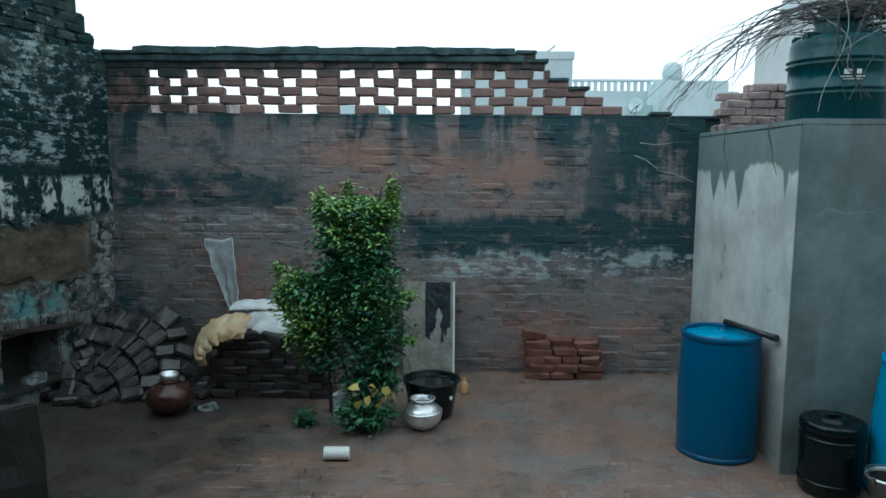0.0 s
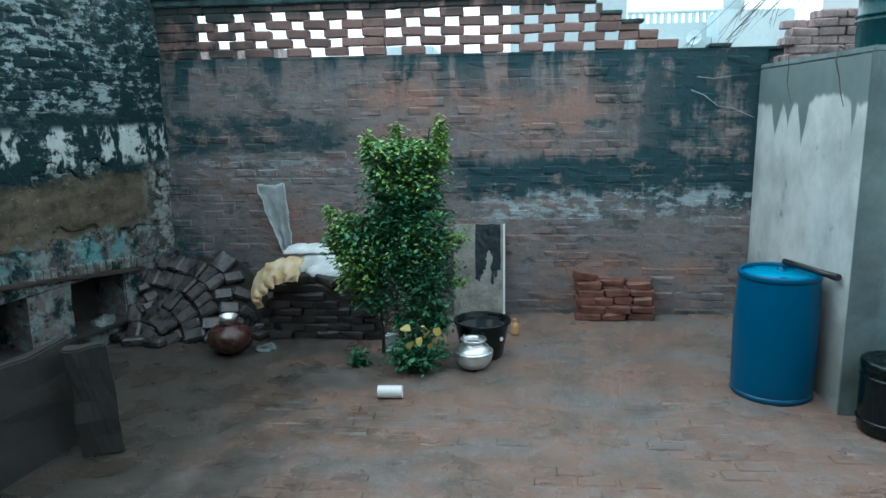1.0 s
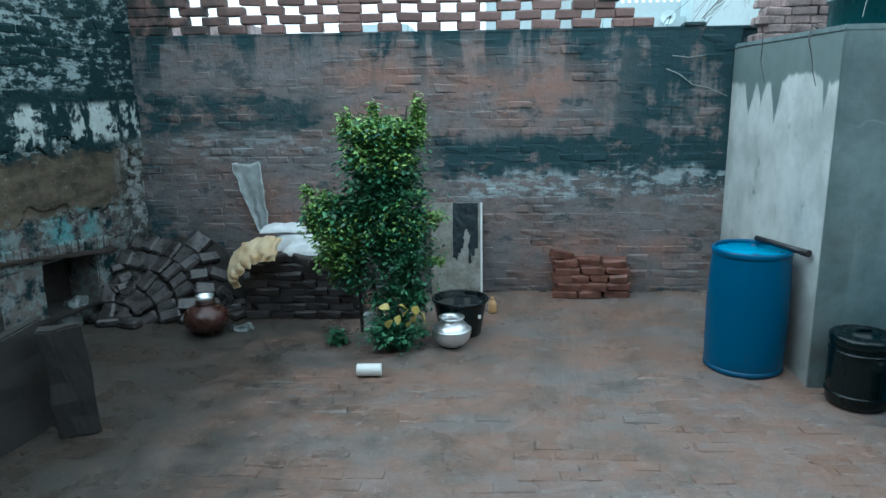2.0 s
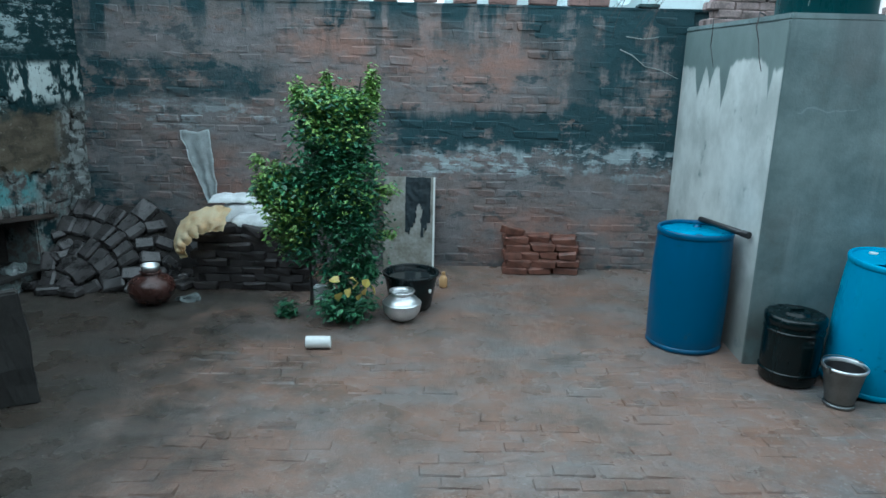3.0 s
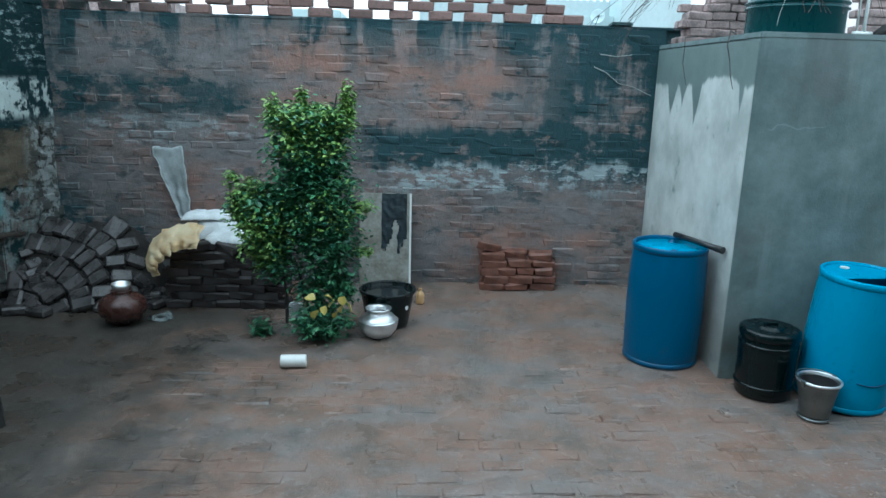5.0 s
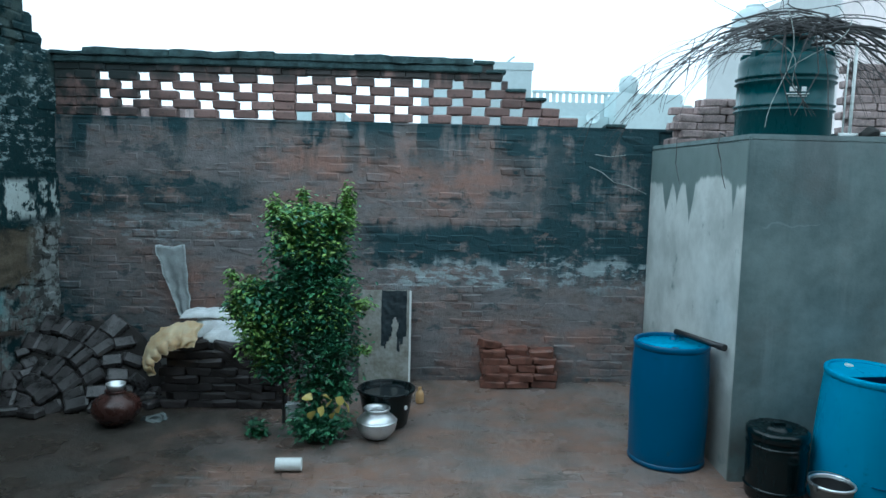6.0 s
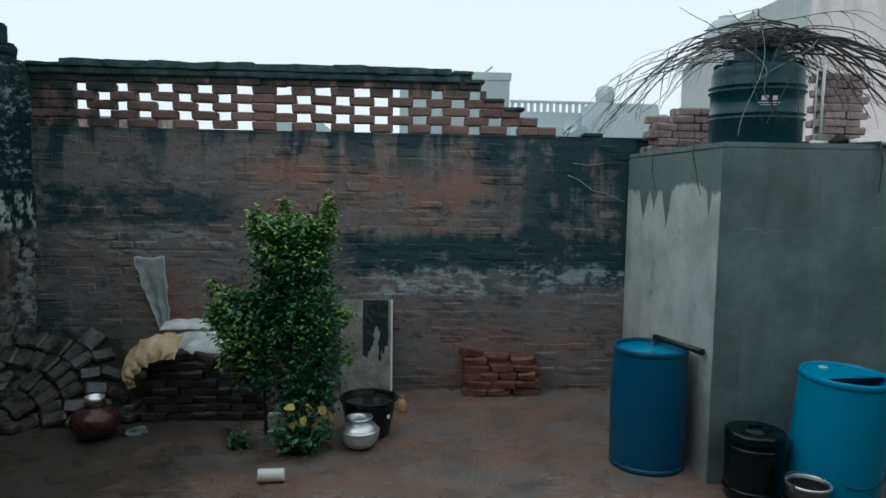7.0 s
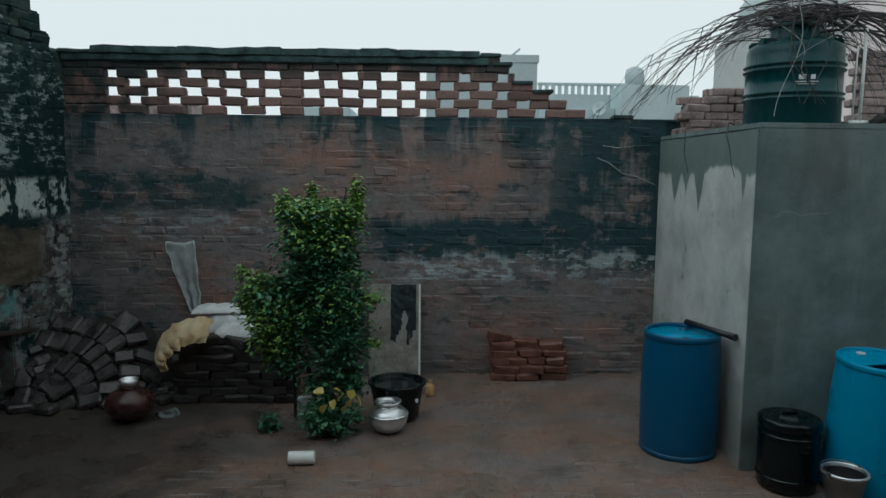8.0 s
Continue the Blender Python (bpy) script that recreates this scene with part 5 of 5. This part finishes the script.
pile = brick_thing("brick_pile", (0.71, 6.8, 0.02), "small stacked pile of wet red bricks", "brick pile")
meshes = brick_set(MAT["pile"], 0.225, 0.11, 0.07, 6, 0.012)
rnd = random.Random(4)
for r, (n0, x0) in enumerate(((3, 0.0), (3, 0.03), (4, 0.0), (3, 0.02), (3, 0.0))):
    for c in range(n0):
        w = 0.74 / n0
        for d in range(2):
            if r == 4 and c == 1 and d == 0:
                continue
            m = scaled_pose(x0 + w * (c + 0.5) + rnd.uniform(-0.012, 0.012), d * 0.1 + rnd.uniform(-0.025, 0.012), 0.036 + r * 0.077, rnd.uniform(-3, 3), rnd.uniform(-3.5, 3.5), rnd.uniform(-7, 7), w / 0.235, 1, 1.02)
            piece("brick", meshes[rnd.randrange(6)], m, pile)
piece("brick", meshes[1], pose(0.09, 0.02, 0.425, 4, 12, 24), pile)

platform = brick_thing("brick_platform", (-2.1, 6.17, 0), "low sooty brick platform, dark and wet", "brick platform")
part("fill", rough_up(box(0.03, 0.05, 0, 0.9, 0.76, 0.53, 0.02), 0.01, 6), MAT["soil"], platform)
meshes = brick_set(MAT["dark_brick"], 0.22, 0.11, 0.068, 6, 0.014)
for r in range(7):
    z = 0.036 + r * 0.074
    for c in range(5):
        x = (c + (0.5 if r % 2 else 0.0)) * 0.225 + 0.02
        if x < 0.95:
            piece("brick", meshes[rnd.randrange(6)], pose(x, 0.04 + rnd.uniform(-0.02, 0.015), z, rnd.uniform(-2, 2), rnd.uniform(-3, 3), rnd.uniform(-5, 5)), platform)
    for c in range(4):
        piece("brick", meshes[rnd.randrange(6)], pose(0.0 + rnd.uniform(-0.02, 0.012), 0.12 + c * 0.19, z, rnd.uniform(-2, 2), rnd.uniform(-2, 2), 90 + rnd.uniform(-5, 5)), platform)
for k in range(9):
    piece("brick", meshes[k % 6], pose(rnd.uniform(0.05, 0.9), rnd.uniform(0.02, 0.2), 0.555 + rnd.uniform(-0.01, 0.02), rnd.uniform(-12, 12), rnd.uniform(-10, 10), rnd.uniform(-40, 40)), platform)

mound = brick_thing("brick_mound", (-2.98, 6.88, 0), "slumped mound of grey wet bricks in the corner", "brick mound")
def mound_at(u, s):
    """A point of the slumped slope: u along the wall, s up the slope."""
    z = s * 0.72 - 2.4 * max(0.0, u - 0.2) ** 2 * (0.4 + s) + 0.03 * noise.noise(Vector((u * 3, s * 3, 0))) + 0.016 * noise.noise(Vector((u * 13, s * 13, 5)))
    return Vector((u, -0.88 + s * 0.74, max(-0.02, z)))


xs, ss = [-0.55 + 0.06 * i for i in range(21)], [0.06 * j for j in range(21)]
verts = [tuple(mound_at(u, min(s, 0.98)) + Vector((0, max(0, s - 0.98) * 0.8, -0.05 - max(0, s - 0.98) * 0.4))) for s in ss for u in xs]
me = bpy.data.meshes.new("earth")
me.from_pydata(verts, [], [(j * 21 + i, j * 21 + i + 1, (j + 1) * 21 + i + 1, (j + 1) * 21 + i) for j in range(20) for i in range(20)])
me.materials.append(MAT["soil"])
new("earth", me).parent = mound
meshes = brick_set(MAT["mound"], 0.205, 0.12, 0.075, 8, 0.006, 0.018)
# courses bend round the slumped end like a fan
for r in range(6):
    radius = 0.25 + r * 0.195
    count = int(radius * 1.75 / 0.122)
    for c in range(count):
        a = 0.04 + 1.75 * (c + 0.5) / count + rnd.uniform(-0.02, 0.02)
        ca, sa = math.cos(a), math.sin(a)
        u, s = -0.5 + radius * ca, -0.15 + radius * sa + rnd.uniform(-0.015, 0.015)
        if u > 0.66 or u < -0.56 or s > 0.93 or s < 0.03 or (u < -0.34 and rnd.random() < 0.35):
            continue
        p = mound_at(u, s)
        up = (mound_at(u + 0.06 * ca, s + 0.06 * sa) - mound_at(u - 0.06 * ca, s - 0.06 * sa)).normalized()
        across = (mound_at(u - 0.06 * sa, s + 0.06 * ca) - mound_at(u + 0.06 * sa, s - 0.06 * ca)).normalized()
        nrm = up.cross(across).normalized()
        m = Matrix((up, nrm.cross(up), nrm)).transposed().to_4x4()
        m.translation = p - nrm * rnd.uniform(0.0, 0.03)
        m = m @ pose(0, 0, 0, rnd.uniform(-6, 6), rnd.uniform(-6, 6), rnd.uniform(-7, 7)) @ Matrix.Diagonal((rnd.uniform(0.84, 1.02), rnd.uniform(0.98, 1.16), 1, 1))
        piece("brick", meshes[rnd.randrange(8)], m, mound)
# broken bricks half sunk in the dark earth
for k in range(9):
    u, s = rnd.uniform(-0.6, -0.3), rnd.uniform(0.02, 0.6)
    p = mound_at(u, s)
    piece("brick", meshes[k % 8], scaled_pose(p.x, p.y, p.z - 0.012, 45 + rnd.uniform(-18, 18), rnd.uniform(-20, 20), rnd.uniform(-70, 70), rnd.uniform(0.45, 0.8), rnd.uniform(0.6, 1), 0.8), mound)
for k, (x, y, rz) in enumerate(((-0.42, -0.95, 20), (-0.62, -0.8, 75), (0.6, -0.62, 40), (0.5, -0.8, 10), (-0.2, -0.98, -15), (0.62, -0.45, 100), (0.72, -0.7, 60))):
    piece("brick", meshes[k], pose(x, y, 0.04, rnd.uniform(-6, 6), rnd.uniform(-6, 6), rz), mound)

# ---- courses of the end wall ----
meshes = brick_set(MAT["north"], 0.229, 0.07, 0.075, 12, 0.01)
rnd = random.Random(2)
near, rest = [], []
for r in range(31):
    z = 0.04 + r * 0.0845
    if z > 2.56:
        break
    for c in range(25):
        x = -3.46 + c * 0.24 + (0.12 if r % 2 else 0.0) + rnd.uniform(-0.012, 0.012)
        if x > 2.32:
            continue
        m = scaled_pose(x, WALL_Y + 0.0385 + rnd.gauss(0, 0.0045), z + 0.01 * noise.noise(Vector((x * 0.9, r, 0))), rnd.uniform(-2, 2), rnd.uniform(-1.2, 1.2), rnd.uniform(-0.9, 0.9), rnd.uniform(0.9, 1.01), 1, rnd.uniform(0.88, 1.06))
        (near if x > 0.12 else rest).append(m)
for k, m in enumerate(near[:290]):
    piece("brick", meshes[k * 5 % 12], m, wall_north)
joined("brick_courses", rest + near[290:], meshes, MAT["north"], wall_north)

# ---- the pierced parapet: bricks laid with gaps ----
meshes = brick_set(MAT["lattice"], 0.226, 0.11, 0.076, 6, 0.005)
PERIOD, COURSE, LOW = 0.378, 0.085, 2.607


def right_end(z):
    for top, x in ((2.68, 1.63), (2.77, 1.44), (2.85, 1.26), (2.93, 1.1), (3.02, 0.92), (3.1, 0.87), (3.3, 0.77)):
        if z < top:
            return x
    return 0.6


for r in range(7):
    z = LOW + COURSE * (r + 0.5)
    end = right_end(z)
    spans, x = [], -3.42
    if r < 5:
        holes = []
        for k in range(-3, 10):
            if r % 2 == 0:
                x0 = 0.375 - PERIOD * k
                if x0 > -3.1:
                    holes.append((x0, x0 + (0.115 if k <= 0 or k > 7 else 0.155)))
            elif k != 4:
                x0 = 0.375 - PERIOD * (k + 0.5)
                if x0 > -3.0:
                    holes.append((x0 + 0.01, x0 + 0.145))
        for a, b in sorted(holes):
            if b < end - 0.05:
                spans.append((x, a))
                x = b
    spans.append((x, end))
    for a, b in spans:
        parts_ = max(1, round((b - a) / 0.235))
        w = (b - a) / parts_
        for k in range(parts_):
            m = scaled_pose(a + w * (k + 0.5), WALL_Y + 0.075 + rnd.uniform(-0.008, 0.008), z + rnd.uniform(-0.003, 0.003), rnd.uniform(-1.5, 1.5), rnd.uniform(-1.6, 1.6), rnd.uniform(-2.5, 2.5), (w + 0.002) / 0.226, 1, 1.08)
            piece("brick", meshes[rnd.randrange(6)], m, wall_north)

# ---- mossy coping ----
x = -3.43
while x < 0.55:
    w = min(rnd.uniform(0.26, 0.42), 0.57 - x)
    if w < 0.08:
        break
    top = (3.2 if x < -3.24 else 3.236 + rnd.uniform(-0.006, 0.006))
    bm = box(x - 0.004, WALL_Y - 0.03 + rnd.uniform(-0.006, 0.006), 3.165, x + w + 0.004, WALL_Y + 0.19, top, 0.006)
    bmesh.ops.subdivide_edges(bm, edges=bm.edges[:], cuts=2, use_grid_fill=True)
    part("coping_block", rough_up(bm, 0.014, 9, x), MAT["coping"], wall_north)
    x += w
part("coping_bed", rough_up(box(-3.43, WALL_Y - 0.015, 3.095, 0.66, WALL_Y + 0.17, 3.17, 0.012), 0.01, 6), MAT["coping"], wall_north, "black mossy mortar bed")
for x, z in ((0.68, 3.2), (0.8, 3.12), (1.0, 2.945), (1.2, 2.86), (2.0, 2.62)):
    bm = box(x - 0.1, WALL_Y - 0.01, z - 0.02, x + 0.1, WALL_Y + 0.14, z + 0.014, 0.008)
    part("moss_cap", rough_up(bm, 0.012, 12, x), MAT["coping"], wall_north)

# ---- mossy bricks of the west wall ----
meshes = brick_set(MAT["west"], 0.215, 0.05, 0.07, 6, 0.01)
turn_ = Matrix.Rotation(radians(90), 4, "Z")
places = []
for r in range(30):
    z = 2.0 + r * 0.084
    for c in range(12):
        s = 0.1 + c * 0.235 + (0.117 if r % 2 else 0) + rnd.uniform(-0.015, 0.015)
        top = 3.16 if s < 0.2 else 3.3 if s < 0.3 else 3.46 if s < 0.42 else 3.62 if s < 0.55 else 3.8 if s < 0.68 else 4.0
        if z < top - 0.02:
            places.append(pose(-0.019 + abs(rnd.gauss(0, 0.006)), -s, z, rnd.uniform(-2, 2), rnd.uniform(-2, 2), rnd.uniform(-2, 2)) @ turn_)
for k, m in enumerate(places[:250]):
    piece("brick", meshes[k % 6], m, wall_west)
joined("brick_courses", places[250:], meshes, MAT["west"], wall_west)
# toothed stones at the corner and along the niche heads
for k in range(34):
    s, z = rnd.uniform(0.02, 0.42), rnd.uniform(0.62, 1.62)
    piece("brick", meshes[k % 6], scaled_pose(-0.006 + rnd.uniform(0, 0.015), -s, z, rnd.uniform(-14, 14), rnd.uniform(-5, 5), rnd.uniform(-5, 5), 1, rnd.uniform(0.5, 0.8), rnd.uniform(0.8, 1.3)) @ turn_, wall_west)
for k in range(30):
    piece("brick", meshes[k % 6], scaled_pose(0.0 + rnd.uniform(0, 0.012), -0.55 - k * 0.075, 0.69 + 0.0085 * k * 0.8 + rnd.uniform(-0.01, 0.01), rnd.uniform(-8, 8), 0, rnd.uniform(-4, 4), 1, 0.3, 1.5) @ turn_, wall_west)

# ---- worn paving bricks in the yard ----
meshes = brick_set(MAT["paver"], 0.225, 0.105, 0.05, 6, 0.006)
count = 0
for r in range(24):
    y = 2.35 + r * 0.115
    for c in range(20):
        x = -1.6 + c * 0.237 + (0.118 if r % 2 else 0.0)
        keep = noise.noise(Vector((x * 1.1, y * 1.4, 4))) + 0.28 - 0.16 * max(0, y - 3.6)
        if keep > 0.12 and count < 295:
            count += 1
            piece("paving_brick", meshes[rnd.randrange(6)], pose(x + rnd.uniform(-0.01, 0.01), y + rnd.uniform(-0.008, 0.008), -0.0285 + rnd.uniform(-0.006, 0.005) + 0.01 * noise.noise(Vector((x * 1.1, y * 1.1, 0))), rnd.uniform(-2.2, 2.2), rnd.uniform(-1.6, 1.6), rnd.uniform(-3, 3)), ground)
